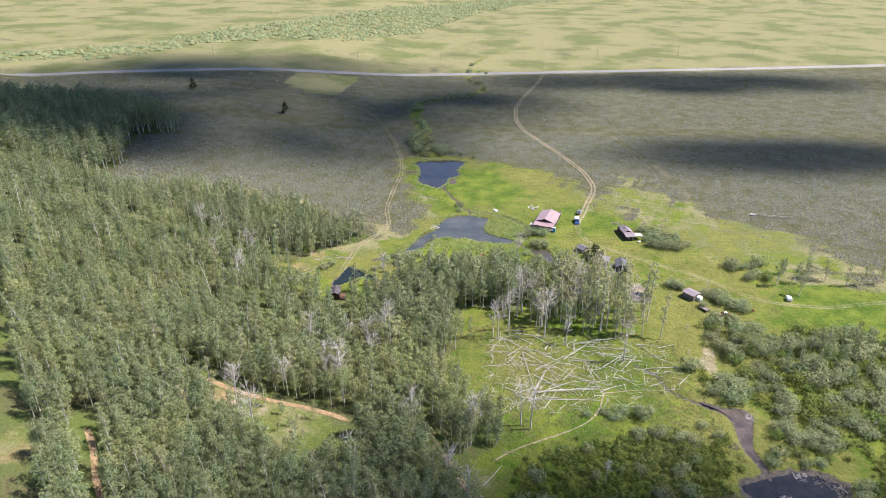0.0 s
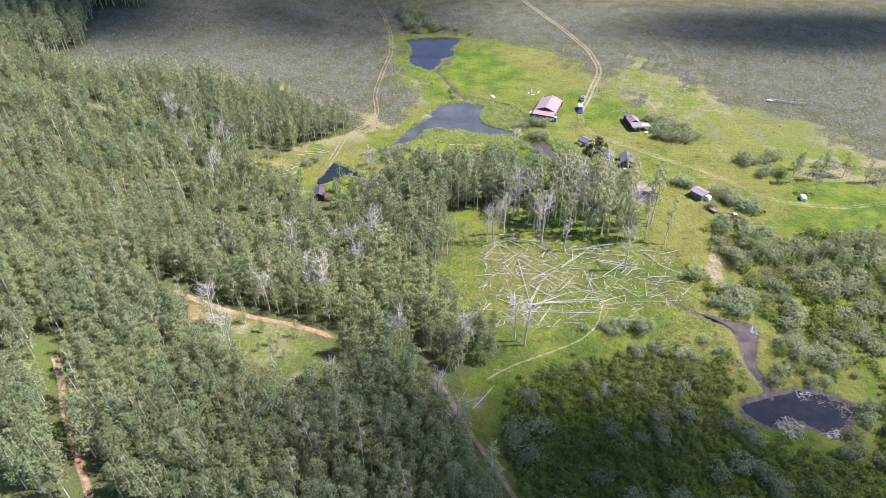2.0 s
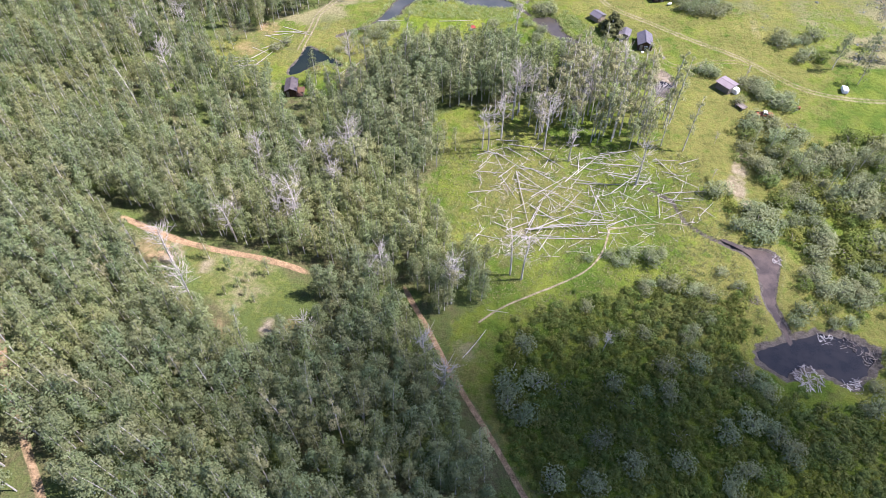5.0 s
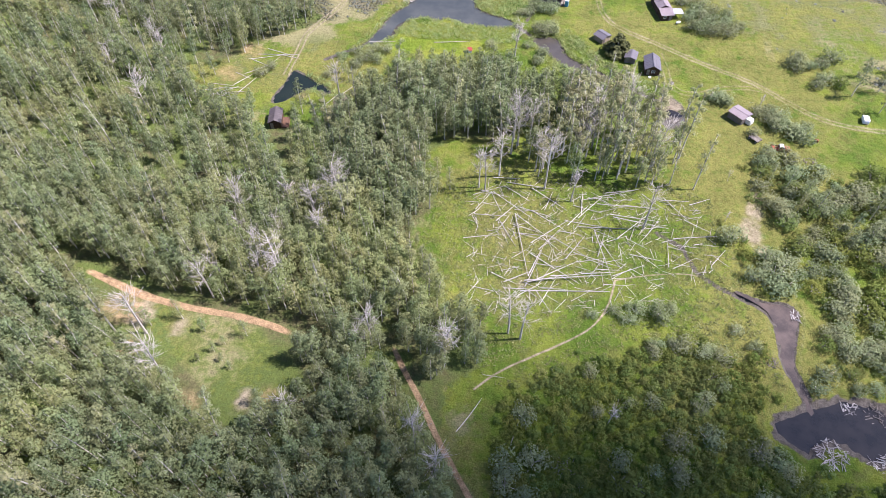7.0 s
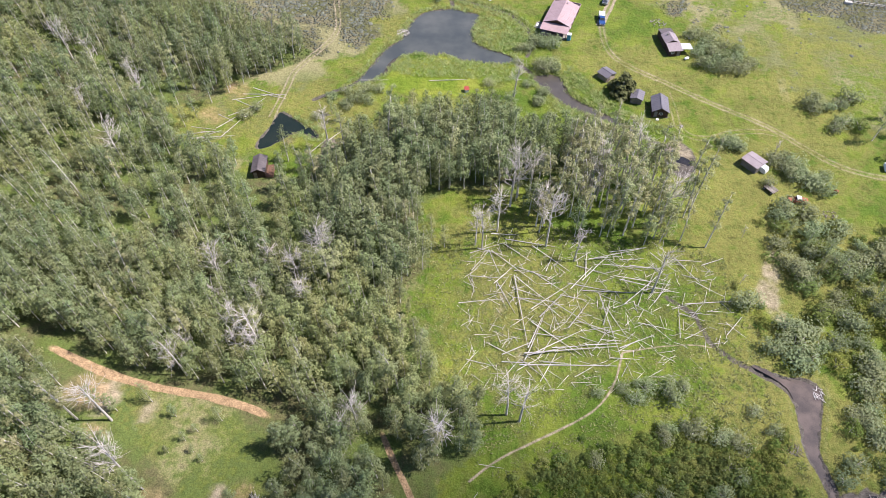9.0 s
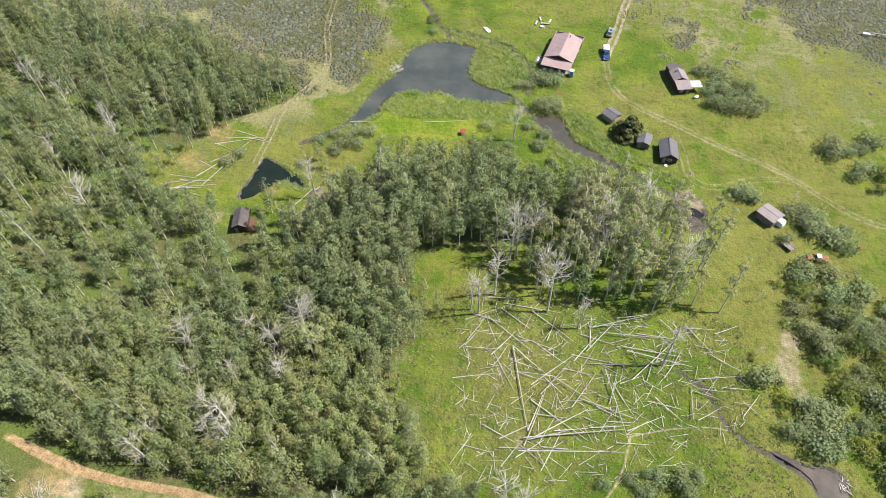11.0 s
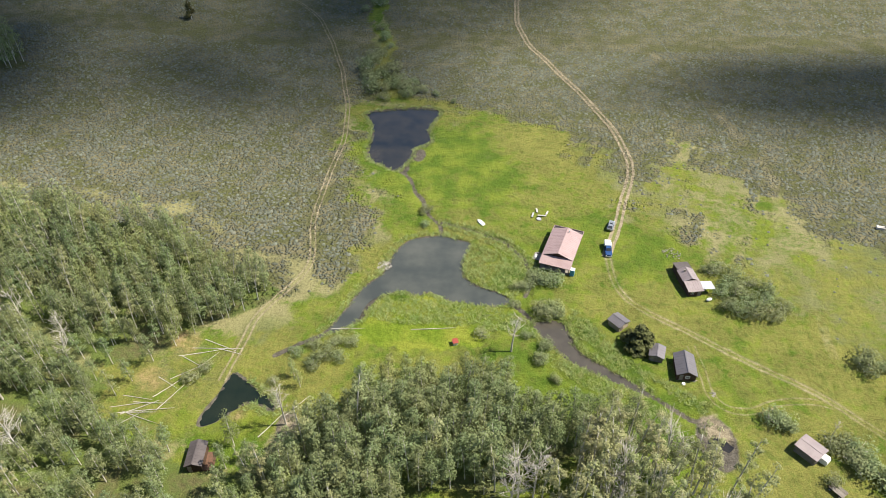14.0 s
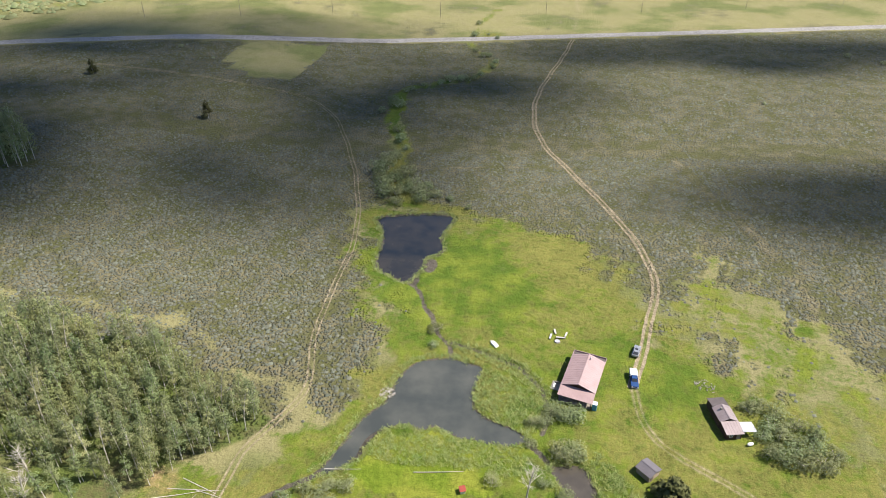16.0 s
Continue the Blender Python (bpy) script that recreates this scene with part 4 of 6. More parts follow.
LOGS_2 = [(26.3, 147.3, 12.5, 29), (16, 147.3, 4.4, 17), (45.3, 160.8, 13.6, 43), (34.2, 160.8, 10.4, -11), (45.5, 162.8, 11.6, -10), (43.5, 166.3, 13, -4), (34.7, 165.4, 7, -19), (38.5, 168.9, 6.5, 9), (55.8, 168.3, 6.5, -3), (61.7, 168.6, 5.9, 23), (54.3, 153.8, 5.7, -19), (52.4, 156.2, 4.4, 19), (54, 154.9, 4.1, -32), (59.8, 155.2, 4.1, -3), (61.3, 151.9, 4.3, -8), (58.6, 157.7, 10.5, 6), (46.6, 150.5, 6.7, -48), (44.6, 154.9, 5.2, -34), (38.7, 159.8, 13.3, -1), (50.6, 168, 6.9, -46), (46.4, 161.1, 12.7, -15), (32.3, 163.4, 8.4, 49), (35.4, 165.8, 9.4, 47), (9.9, 166.6, 6.3, 56)]
LOGS_3 = [(-50, 223.6, 12, 1), (-53, 222.2, 11, 14), (-49.5, 224.6, 9, -22), (-47, 222.8, 7, -15), (-62, 204.6, 9, 3), (-61.5, 206, 8, 30), (-60.5, 203.4, 9, -18), (-62.5, 203, 7, 40), (-59.5, 207.4, 8, 0), (-63, 208.5, 7, -8), (-58, 213, 6, -30), (-55, 216, 7, 35), (-32, 203, 8, 58), (1, 231.6, 11, 5), (16.5, 112, 11, 70), (7, 112.5, 9, 55), (12, 121, 4.5, -8), (-20, 133, 5, -20), (-77, 239, 9, -20), (-56, 209, 8, 62), (-57.5, 211.5, 7, 48), (-54, 219, 8, -28), (-51, 220, 6, 55), (-59, 205.5, 10, 8), (-64, 206.5, 8, 12), (-27.5, 208, 7, 52), (-20, 231, 8, 4)]
for k, (x, y, ln, a) in enumerate(LOGS_1 + LOGS_2):
    fallen(x, y, ln, a, 0.30 + 0.28 * (k % 3), rng.uniform(-1.0, 1.5), k)
for k, (x, y, ln, a) in enumerate(LOGS_3):
    fallen(x, y, ln, a, 0.18, rng.uniform(-0.5, 0.5), k, "cut trunks by the pond")
k = 0
while k < 95:
    x, y = rng.uniform(8, 64), rng.uniform(140, 175)
    if inside(np.array([x]), np.array([y]), MEADOW)[0] < 1 or (x > 42 and y < 150):
        continue
    fallen(x, y, rng.uniform(2.5, 8.5), rng.choice([-40, -15, 5, 40, 60]) + rng.normal() * 14, rng.uniform(0.08, 0.5), rng.uniform(-2, 2), k)
    k += 1

# broken twigs and small sticks among the trunks
bits = []
while len(bits) < 420:
    x, y = rng.uniform(6, 66), rng.uniform(136, 178)
    if inside(np.array([x]), np.array([y]), MEADOW)[0] < 0.5:
        continue
    a, ln = rng.uniform(0, 6.28), rng.uniform(0.8, 4.0)
    z = gz(x, y) + rng.uniform(0.03, 0.3)
    e = np.array([math.cos(a) * ln / 2, math.sin(a) * ln / 2, rng.normal() * 0.15])
    bits.append(tube([np.array([x, y, z]) - e, np.array([x, y, z]) + e], (0.055, 0.025), 4))
tagged(new("fallen_branches", mesh_of("fallen_branches", *join(bits), M_DEAD)), "pale broken branches strewn in the grass", "branches", kind="stuff")

# ---- shrubs ----
WILLOWS = [shrub(rng, 2.0, 2.5, 540, 0.26, 12) for _ in range(5)]
LOW = [shrub(rng, 1.35, 1.5, 120, 0.30, 5) for _ in range(6)]
W_MESH = [(mesh_of("stem", *s, M_BARK, True), mesh_of("foliage", *f, M_WILLOW)) for s, f in WILLOWS]
G_MESH = [(mesh_of("stem", *s, M_BARK, True), mesh_of("foliage", *f, M_GREEN)) for s, f in WILLOWS[:3]]


def place_shrub(x, y, s, k, green=False, group="willows"):
    ob = thing("shrub" if green else "willow_shrub", spot(x, y, k * 61) @ Matrix.Scale(s, 4), "bright green leafy shrub" if green else "rounded grey-green willow shrub in grass", "shrub", group)
    for n, me in zip(("stem", "foliage"), (G_MESH[k % 3] if green else W_MESH[k % 5])):
        part(n, me, None, ob)


BROOK_WILLOWS = [(-39.9, 462.3, 1.6), (-37.0, 455.6, 2.1), (-43.6, 447.1, 1.3), (-32.6, 422.8, 1.5), (-29.6, 410.7, 1.8), (-26.6, 402.4, 1.1), (-31.7, 388.3, 2.2), (-29.3, 393.7, 1.7), (-33.5, 378.7, 2.5), (-23.8, 374.3, 2.3), (-35.2, 478.8, 1.1), (-32.3, 482.7, 1.0), (-26.3, 488.8, 0.9), (-17.1, 493.1, 1.2), (-12.6, 497.4, 1.7), (-5.7, 499.7, 1.6), (-1.5, 499.9, 1.2), (1.6, 503.1, 1.1), (4.4, 509.6, 1.1), (11.2, 524.2, 1.4), (13.3, 534.8, 1.1), (5.9, 546.7, 1.5), (8.7, 548.1, 1.2), (-0.1, 558.0, 1.2), (-1.0, 596.2, 1.6), (1.4, 630.3, 1.4), (-30.7, 366.5, 2.0), (-25.3, 359.7, 1.6), (-16.6, 360.2, 1.9), (-9.9, 358.3, 1.4), (-13.8, 365.2, 1.3), (-27, 371, 1.8), (-34, 372, 1.6), (-20, 368, 1.7), (-4, 356, 0.9), (-30, 359, 2.0), (-22, 363, 1.8), (-15, 355, 1.7), (-24, 352.5, 1.4), (3, 350, 0.8)]
YARD_WILLOWS = [(73.5, 254, 1.0), (75.5, 255.5, 1.2), (79, 252.5, 1.3), (82.5, 249.5, 1.2), (86, 246, 1.2), (88, 241, 1.1), (84.5, 238.5, 1.3), (80.5, 238.5, 1.4), (76.5, 239.8, 1.3), (74, 241, 1.1), (74, 246, 1.0), (76.5, 248.8, 1.2), (81, 244.5, 1.1), (101, 224, 1.4), (104, 222, 0.9), (112, 226.4, 1.4), (106.7, 216, 1.2), (110.2, 214, 1.2), (74, 207.2, 1.2), (76.5, 206, 0.9), (28, 238, 1.3), (31, 237.4, 1.0), (24.5, 247, 1.0), (27.5, 250.5, 1.1), (30, 249, 1.1), (-3.5, 279.6, 1.0), (-3.6, 272.6, 0.7), (26.8, 249.9, 1.1), (32, 249.3, 1.2), (22.5, 246.7, 0.8), (30.5, 237.8, 1.3), (21.1, 240.6, 0.7), (26, 222.4, 0.9), (27.7, 227.1, 0.8), (29.1, 216.3, 0.7), (99.6, 221.4, 1.3), (107.7, 223.5, 1.0), (103.5, 213.8, 1.1), (75.6, 206.4, 1.2), (78, 246, 1.2), (84, 243, 1.2), (79.5, 241.5, 1.2)]
BANK_WILLOWS = [(-31, 222.5, 0.9), (-27.3, 225.4, 1.0), (-26.1, 218.4, 0.8), (88.5, 200, 1.5), (86.5, 196, 1.4), (90, 193.5, 1.6), (93, 191.5, 1.5), (-24, 222, 1.3), (-20.5, 221.5, 1.1), (-22.5, 225.5, 1.2), (-18.5, 226.5, 1.1), (-26.5, 220, 1.0), (-34, 214, 0.8), (26, 222, 0.9), (27.5, 226, 0.8), (23.5, 230, 0.8), (-53, 214, 1.1), (-50.5, 217, 1.0), (39.9, 134.6, 1.0), (46.6, 136.2, 1.45), (37.6, 137, 0.8), (12.6, 229.5, 1.0), (80.5, 192.8, 1.0), (86, 198, 1.4), (89, 196, 1.2), (92, 193.5, 1.3), (87, 202, 1.1), (95, 196, 0.9), (83.5, 201.5, 1.2)]
for k, (x, y, s) in enumerate(BROOK_WILLOWS):
    place_shrub(x, y, s, k, group="willows along the brook")
for k, (x, y, s) in enumerate(YARD_WILLOWS):
    place_shrub(x, y, s * 1.15, k, k == 17, "willows round the yard")
for k, (x, y, s) in enumerate(BANK_WILLOWS):
    place_shrub(x, y, s, k, group="willows on the banks")
THICKET = [(14, 117), (22, 122), (37, 128), (51, 131), (58, 128), (66.5, 128), (67, 118), (62, 112), (64, 107), (70, 102), (75, 101), (84, 102), (91, 108), (95, 114), (99, 124), (130, 126), (130, 60), (6, 60), (8, 104)]
BELT = [(65, 164), (73, 152), (78, 160), (74, 170), (80, 185), (88, 184), (100, 178), (130, 182), (140, 150), (125, 122), (99, 125), (79, 119), (77, 127), (82, 137), (67, 143)]
X, Y = jitter_grid(rng, (12, 66, 136, 186), 4.3)
d = np.maximum(inside(X, Y, THICKET), inside(X, Y, BELT)) + 2.2 * waves(X, Y, 13)
ok = (d > 0.5) & clear_of_ways(X, Y) & (X < 0.86 * Y + 16) & (waves(X, Y, 21, 3.0) > -0.6) & ((inside(X, Y, BELT) > 0) | (rng.uniform(size=X.size) < 0.34))
for k, (x, y) in enumerate(zip(X[ok], Y[ok])):
    if k < 260:
        place_shrub(x, y, rng.uniform(0.75, 1.45) * (1.2 if y > 135 else 1.0), k, rng.uniform() < 0.25, "willow thicket by the creek")
for k, (x, y, s) in enumerate([(41.8, 137.2, 1.1), (32.5, 136, 0.7), (30.7, 122.7, 0.9), (37.8, 116.2, 0.7), (49.5, 137.6, 0.8), (41.9, 116.4, 0.9), (50.6, 115.7, 0.9), (49.7, 128.9, 1.3), (57.3, 126.6, 1.2), (54, 127.5, 1.1), (59.7, 107.4, 1.3), (63, 105.9, 1.2), (61.9, 96.9, 1.1), (63.2, 94.5, 1.2), (65, 93, 1.1), (74.4, 120.6, 1.0), (77.1, 123.2, 1.2), (83.2, 129.3, 1.3), (86.9, 128.9, 1.3), (89.4, 128.7, 1.2), (80.5, 132.7, 1.1), (84.2, 135.6, 1.0), (96.6, 139.8, 1.2), (98.5, 138, 1.2), (100.7, 135.3, 1.3), (82.2, 120.2, 0.8), (85.4, 120.3, 0.9), (84.9, 105.3, 1.1), (89.8, 109.9, 1.2), (92, 113, 1.2), (64.5, 129, 0.8), (61.5, 133, 0.8)]):
    place_shrub(x, y, s, k, group="willow thicket by the creek")
X, Y = jitter_grid(rng, (12, 76, 136, 186), 1.45)
d = np.maximum(inside(X, Y, THICKET), inside(X, Y, BELT) - 0.8) + 1.6 * waves(X, Y, 6) + 3.2 * waves(X, Y, 13) + rng.normal(size=X.size) * 1.2
ok = (d > 0.3) & clear_of_ways(X, Y) & (X < 0.86 * Y + 16) & ((inside(X, Y, THICKET) > 0) & (waves(X, Y, 17, 6.0) > -0.75) | (waves(X, Y, 13, 3.0) > 0.0))
X, Y = X[ok], Y[ok]
p = np.stack([X, Y, ground_z(X, Y), rng.uniform(0.45, 1.25, X.size), rng.uniform(0, 6.28, X.size), rng.integers(0, 6, X.size)], 1)
tagged(new("undergrowth", scatter_mesh("undergrowth", [f for _, f in LOW], p, M_GREEN, rng.uniform(0, 1, len(p)))), "low bright green shrub undergrowth", "undergrowth", kind="stuff")
# larger trees of the right-hand belt
for k, (x, y, s) in enumerate([(80, 176, 0.6), (83, 173, 0.65), (86, 170, 0.62), (88, 166, 0.66), (91, 163, 0.62), (94, 160, 0.6), (84, 166, 0.55), (97, 157, 0.65), (92, 155, 0.6), (100, 164, 0.6), (104, 167, 0.75), (109, 168, 0.8), (113, 171, 0.7), (117, 166, 0.75), (102, 158, 0.65), (106, 161, 0.7), (111, 161, 0.7), (120, 172, 0.7), (112, 210, 0.9), (120, 212, 0.7), (125, 216, 0.65), (131, 214, 0.7), (137, 211, 0.7), (143, 212, 0.7), (118, 219, 0.6), (128, 221, 0.6), (150, 213, 0.7), (117, 203, 0.75), (103, 151, 0.6), (109, 152, 0.6), (115, 156, 0.6), (98, 149, 0.55)]):
    tree = thing("aspen_tree", spot(x, y, k * 50) @ Matrix.Scale(s, 4), "small leafy grey-green aspen beside the creek", "tree", "aspens by the creek")
    for n, me in zip(("trunk", "crown"), TREE_MESHES[0, k % 8]):
        part(n, me, None, tree)
# saplings in the glade
for k, (x, y, s) in enumerate([(-45, 126.5, 0.30), (-42, 122, 0.22), (-40.5, 124, 0.2), (-37, 126.5, 0.33), (-44, 119.5, 0.2), (-40, 120, 0.18), (-50, 129, 0.4), (-57, 127, 0.45), (-55, 126.4, 0.4), (-38, 118.5, 0.18), (-31, 112, 0.35), (-45, 110.6, 0.4), (-5, 153, 0.25), (-1, 170, 0.4), (2, 171, 0.45), (-1, 175, 0.4), (-30, 216, 0.4), (-28, 213, 0.35)]):
    tree = thing("aspen_sapling", spot(x, y, k * 50) @ Matrix.Scale(s * 1.4, 4), "young aspen sapling in open grass", "tree", "saplings")
    for n, me in zip(("trunk", "crown"), TREE_MESHES[0, k % 8]):
        part(n, me, None, tree)


def conifer(x, y, h, r, label):
    ob = thing("conifer", spot(x, y), label, "tree")
    rg = np.random.default_rng(int(h * 10 + abs(x)))
    part("trunk", mesh_of("trunk", *tube([(0, 0, -0.3), (0, 0, h * 0.5), (0, 0, h * 0.97)], (0.28, 0.2, 0.04), 6), M_BARK, True), None, ob)
    blobs = []
    for k in range(26):
        u = rg.uniform(0.08, 0.95)
        rr = r * (1 - u) ** 0.75 + 0.25
        g = rg.uniform(0, 6.28)
        blobs.append((rr * 0.62 * math.cos(g), rr * 0.62 * math.sin(g), h * u, rr * 0.5, rr * 0.5, h * 0.075))
    part("crown", mesh_of("crown", *leaves(rg, blobs, 1700, 0.40 * r / 2.4, 0.5, 0.5, 0.6), M_SPRUCE), None, ob)


conifer(49.6, 228.0, 6.4, 4.6, "broad dark conifer between the sheds")
conifer(-121, 420, 8.5, 3.0, "lone dark spruce on the sage slope")
conifer(-200, 466, 8.0, 3.0, "lone dark spruce on the sage slope")

# ---- sagebrush and grass ----
def cushion(rng, r, h, lumps=1):
    """A low bush: one or more uneven five-sided mounds."""
    bits = []
    for k in range(lumps):
        c = rng.normal(size=2) * r * (0.7 if k else 0)
        rr, hh = r * rng.uniform(0.75, 1.2), h * rng.uniform(0.75, 1.2)
        a = np.arange(5) * 1.2566 + rng.uniform(0, 1)
        w = rng.uniform(0.7, 1.3, 5)
        v = [(c[0] + rr * w[m] * math.cos(a[m]), c[1] + rr * w[m] * math.sin(a[m]), -0.04 + hh * rng.uniform(0, 0.35)) for m in range(5)]
        v += [(c[0] + rr * rng.normal() * 0.2, c[1] + rr * rng.normal() * 0.2, hh)]
        bits.append((np.array(v), np.array([(m, (m + 1) % 5, 5) for m in range(5)])))
    return join(bits)


SAGE = [cushion(rng, 0.36, 0.34) for _ in range(10)]


def sage_sites(box, gap, lo, hi):
    """Sage grows in drifts: dense on the open flat, thin near wet grass and ways."""
    X, Y = jitter_grid(rng, box, gap)
    keep = (np.abs(X) < 0.80 * Y + 10) & ((X > -33) | (Y > 262)) & (np.interp(X, ROAD[:, 0], ROAD[:, 1]) > Y + 9)
    X, Y = X[keep], Y[keep]
    c = cover(X, Y)
    drift = 0.5 + 0.55 * waves(X, Y, 13, 2.0) + 0.45 * waves(X, Y, 4.7, 1.0) + 0.3 * waves(X, Y, 47, 3.0)
    dens = c["sage"] * (1 - c["wood"]) * (1 - np.clip(c["lush"] * 1.7, 0, 1)) * np.clip(drift + 0.2, 0.25, 1)
    ok = rng.uniform(size=X.size) < dens
    for line, w in ((DRIVE, 2.2), (LEFT_TRACK, 2.6), (LANE, 3), (WAGON, 2.4), (BRANCH, 1.4)):
        ok &= off_line(X, Y, line) > w
    X, Y = X[ok] + rng.normal(size=ok.sum()) * gap * 0.4, Y[ok] + rng.normal(size=ok.sum()) * gap * 0.4
    n = X.size
    return np.stack([X, Y, ground_z(X, Y), rng.uniform(lo, hi, n) ** 1.3, rng.uniform(0, 6.28, n), rng.integers(0, 10, n)], 1)


p = np.vstack([sage_sites((-190, 215, 240, 400), 0.82, 0.6, 1.5), sage_sites((-330, 420, 330, 620), 1.75, 1.0, 1.75)])
# a ragged row of taller sage along the old fence line
y = np.arange(288, 420, 0.9)
x = np.interp(y, [288, 301, 346, 386, 420], [97, 97.3, 97.5, 96.6, 95]) + rng.normal(size=y.size) * 0.35
p = np.vstack([p, np.stack([x, y, ground_z(x, y), rng.uniform(0.9, 1.8, y.size), rng.uniform(0, 6.28, y.size), rng.integers(0, 10, y.size)], 1)])
tagged(new("sagebrush", scatter_mesh("sagebrush", SAGE, p, M_SAGE, rng.uniform(0, 1, len(p)), True)), "low grey-green sagebrush on dry grass", "sagebrush", kind="stuff")
FLAT = [cushion(rng, 1.1, 1.1, 2) for _ in range(6)]
X, Y = jitter_grid(rng, (-520, 540, 190, 1330), 4.6)
ok = (inside(X, Y, FARWILLOW) + 14 * waves(X, Y, 60) > 0) & (rng.uniform(size=X.size) < 0.48 + 0.5 * waves(X, Y, 40, 1.0))
X, Y = X[ok], Y[ok]
p = np.stack([X, Y, ground_z(X, Y), rng.uniform(1.2, 2.8, X.size), rng.uniform(0, 6.28, X.size), rng.integers(0, 6, X.size)], 1)
tagged(new("willow_flat", scatter_mesh("willow_flat", FLAT, p, M_WILLOW, rng.uniform(0, 1, len(p)), True)), "far grey-green willow flat along the river", "shrubs", kind="stuff")


def blades(rng, n, spread_r, height, width):
    """A tuft of narrow leaning blades."""
    v = []
    for _ in range(n):
        b = np.append(rng.normal(size=2) * spread_r, -0.03)
        g = rng.uniform(0, 6.28)
        up = np.array([math.cos(g) * 1.0, math.sin(g) * 1.0, 0.9]) * height * rng.uniform(0.6, 1.15)
        side = np.array([-math.sin(g), math.cos(g), 0]) * width
        v += [b - side, b + side, b + up + side * 0.5, b + up - side * 0.5]
    return np.array(v), np.arange(len(v)).reshape(-1, 4)


REED = [blades(rng, 9, 0.28, 0.62, 0.07) for _ in range(6)]
TUFT = [blades(rng, 5, 0.20, 0.34, 0.09) for _ in range(6)]
REEDS_B = [(9, 250), (8.5, 258), (12, 265), (18, 262), (24, 254), (25, 246), (21, 243.5), (14, 247)]
REEDS_D = [(34.5, 236), (37, 229), (43, 222), (52, 216), (60, 208), (62, 211), (54, 217), (46, 224), (40, 234), (36, 240)]
REEDS_M = [(-18, 236), (-14, 241), (-4, 242), (8, 240), (17, 238), (22, 236), (18, 231), (4, 233), (-8, 233)]
REEDS_DYKE = [(0, 276.5), (11, 272.6), (21, 267.5), (27, 258.5), (28, 250), (24, 250), (22.5, 257), (17, 263.5), (9, 268.5), (1, 272.5)]
REEDS_ISLE = [(-9.5, 318), (-7, 318.5), (-5.6, 316.6), (-7.5, 314.8), (-9.6, 315.6)]
REEDS_S = [(26, 230), (30, 223.5), (36, 218.5), (44, 214.5), (52, 209), (50, 206), (42, 211), (34, 216), (27, 223)]
X, Y = jitter_grid(rng, (-40, 200, 70, 350), 0.62)
d = np.maximum(np.maximum(inside(X, Y, REEDS_B), inside(X, Y, REEDS_D)), np.maximum(np.maximum(inside(X, Y, REEDS_M), inside(X, Y, REEDS_S)), np.maximum(inside(X, Y, REEDS_DYKE), inside(X, Y, REEDS_ISLE))))
for _, poly, _ in WATERS:
    d = np.maximum(d, 0.9 - np.abs(inside(X, Y, poly) + 0.9))
ok = (d + 0.5 * waves(X, Y, 5) > 0) & (rng.uniform(size=X.size) < 0.8)
for _, poly, _ in WATERS:
    ok &= inside(X, Y, poly) < 0.1
ok &= np.hypot(X - 61, Y - 201.5) > 6
X, Y = X[ok], Y[ok]
p = np.stack([X, Y, ground_z(X, Y) - 0.05, rng.uniform(0.6, 1.25, X.size), rng.uniform(0, 6.28, X.size), rng.integers(0, 6, X.size)], 1)
tagged(new("reeds", scatter_mesh("reeds", REED, p, M_REED, rng.uniform(0, 1, len(p)))), "tall pale green reeds on the pond banks", "reeds", kind="stuff")
X, Y = jitter_grid(rng, (-12, 108, 78, 180), 0.72)
ok = (np.maximum(inside(X, Y, MEADOW) + 3, inside(X, Y, [(14, 122), (44, 134), (66, 150), (66, 138), (69, 118), (58, 130), (37, 129)])) + waves(X, Y, 7) > 0) & (rng.uniform(size=X.size) < 0.62 + 0.4 * waves(X, Y, 5, 2.0)) & clear_of_ways(X, Y)
X, Y = X[ok], Y[ok]
p = np.stack([X, Y, ground_z(X, Y), rng.uniform(0.6, 1.4, X.size), rng.uniform(0, 6.28, X.size), rng.integers(0, 6, X.size)], 1)
tagged(new("grass_tufts", scatter_mesh("grass_tufts", TUFT, p, M_GRASS, rng.uniform(0, 1, len(p)))), "green and straw-coloured meadow grass tufts", "grass", kind="stuff")


# ---- buildings ----
M_DUSKY = simple("dusky_pink_metal_roof", (0.286, 0.235, 0.228), (0.238, 0.190, 0.187), 0.5, 0.45, 0.5, 0.2, 8.0, 0.1, 0.01)
M_PINK = simple("faded_red_metal_roof", (0.36, 0.255, 0.243), (0.31, 0.215, 0.207), 0.5, 0.45, 0.5, 0.1, 8.0, 0.1, 0.01)
M_GREYROOF = simple("grey_metal_roof", (0.153, 0.139, 0.146), (0.129, 0.117, 0.124), 0.5, 0.45, 0.5, 0.2, 8.0, 0.1, 0.01)
M_DARKROOF = simple("dark_tar_roof", (0.078, 0.065, 0.065), (0.112, 0.095, 0.092), 0.5, 0.7)
M_WHITEROOF = simple("white_metal_sheet", (0.490, 0.490, 0.503), (0.408, 0.408, 0.422), 0.8, 0.4, 0.5, 0.2)
M_LOGWALL = simple("brown_log_wall", (0.088, 0.051, 0.031), (0.051, 0.031, 0.020), 1.5, 0.8, fine=12)
M_TANWALL = simple("pale_board_wall", (0.306, 0.258, 0.184), (0.245, 0.197, 0.136), 1.5, 0.8)
M_BOARD = simple("grey_boards", (0.224, 0.197, 0.163), (0.150, 0.129, 0.109), 1.0, 0.85, vary=0.4)
M_WHITE = simple("white_paint", (0.80, 0.80, 0.78), (0.70, 0.70, 0.69), 1.0, 0.5)
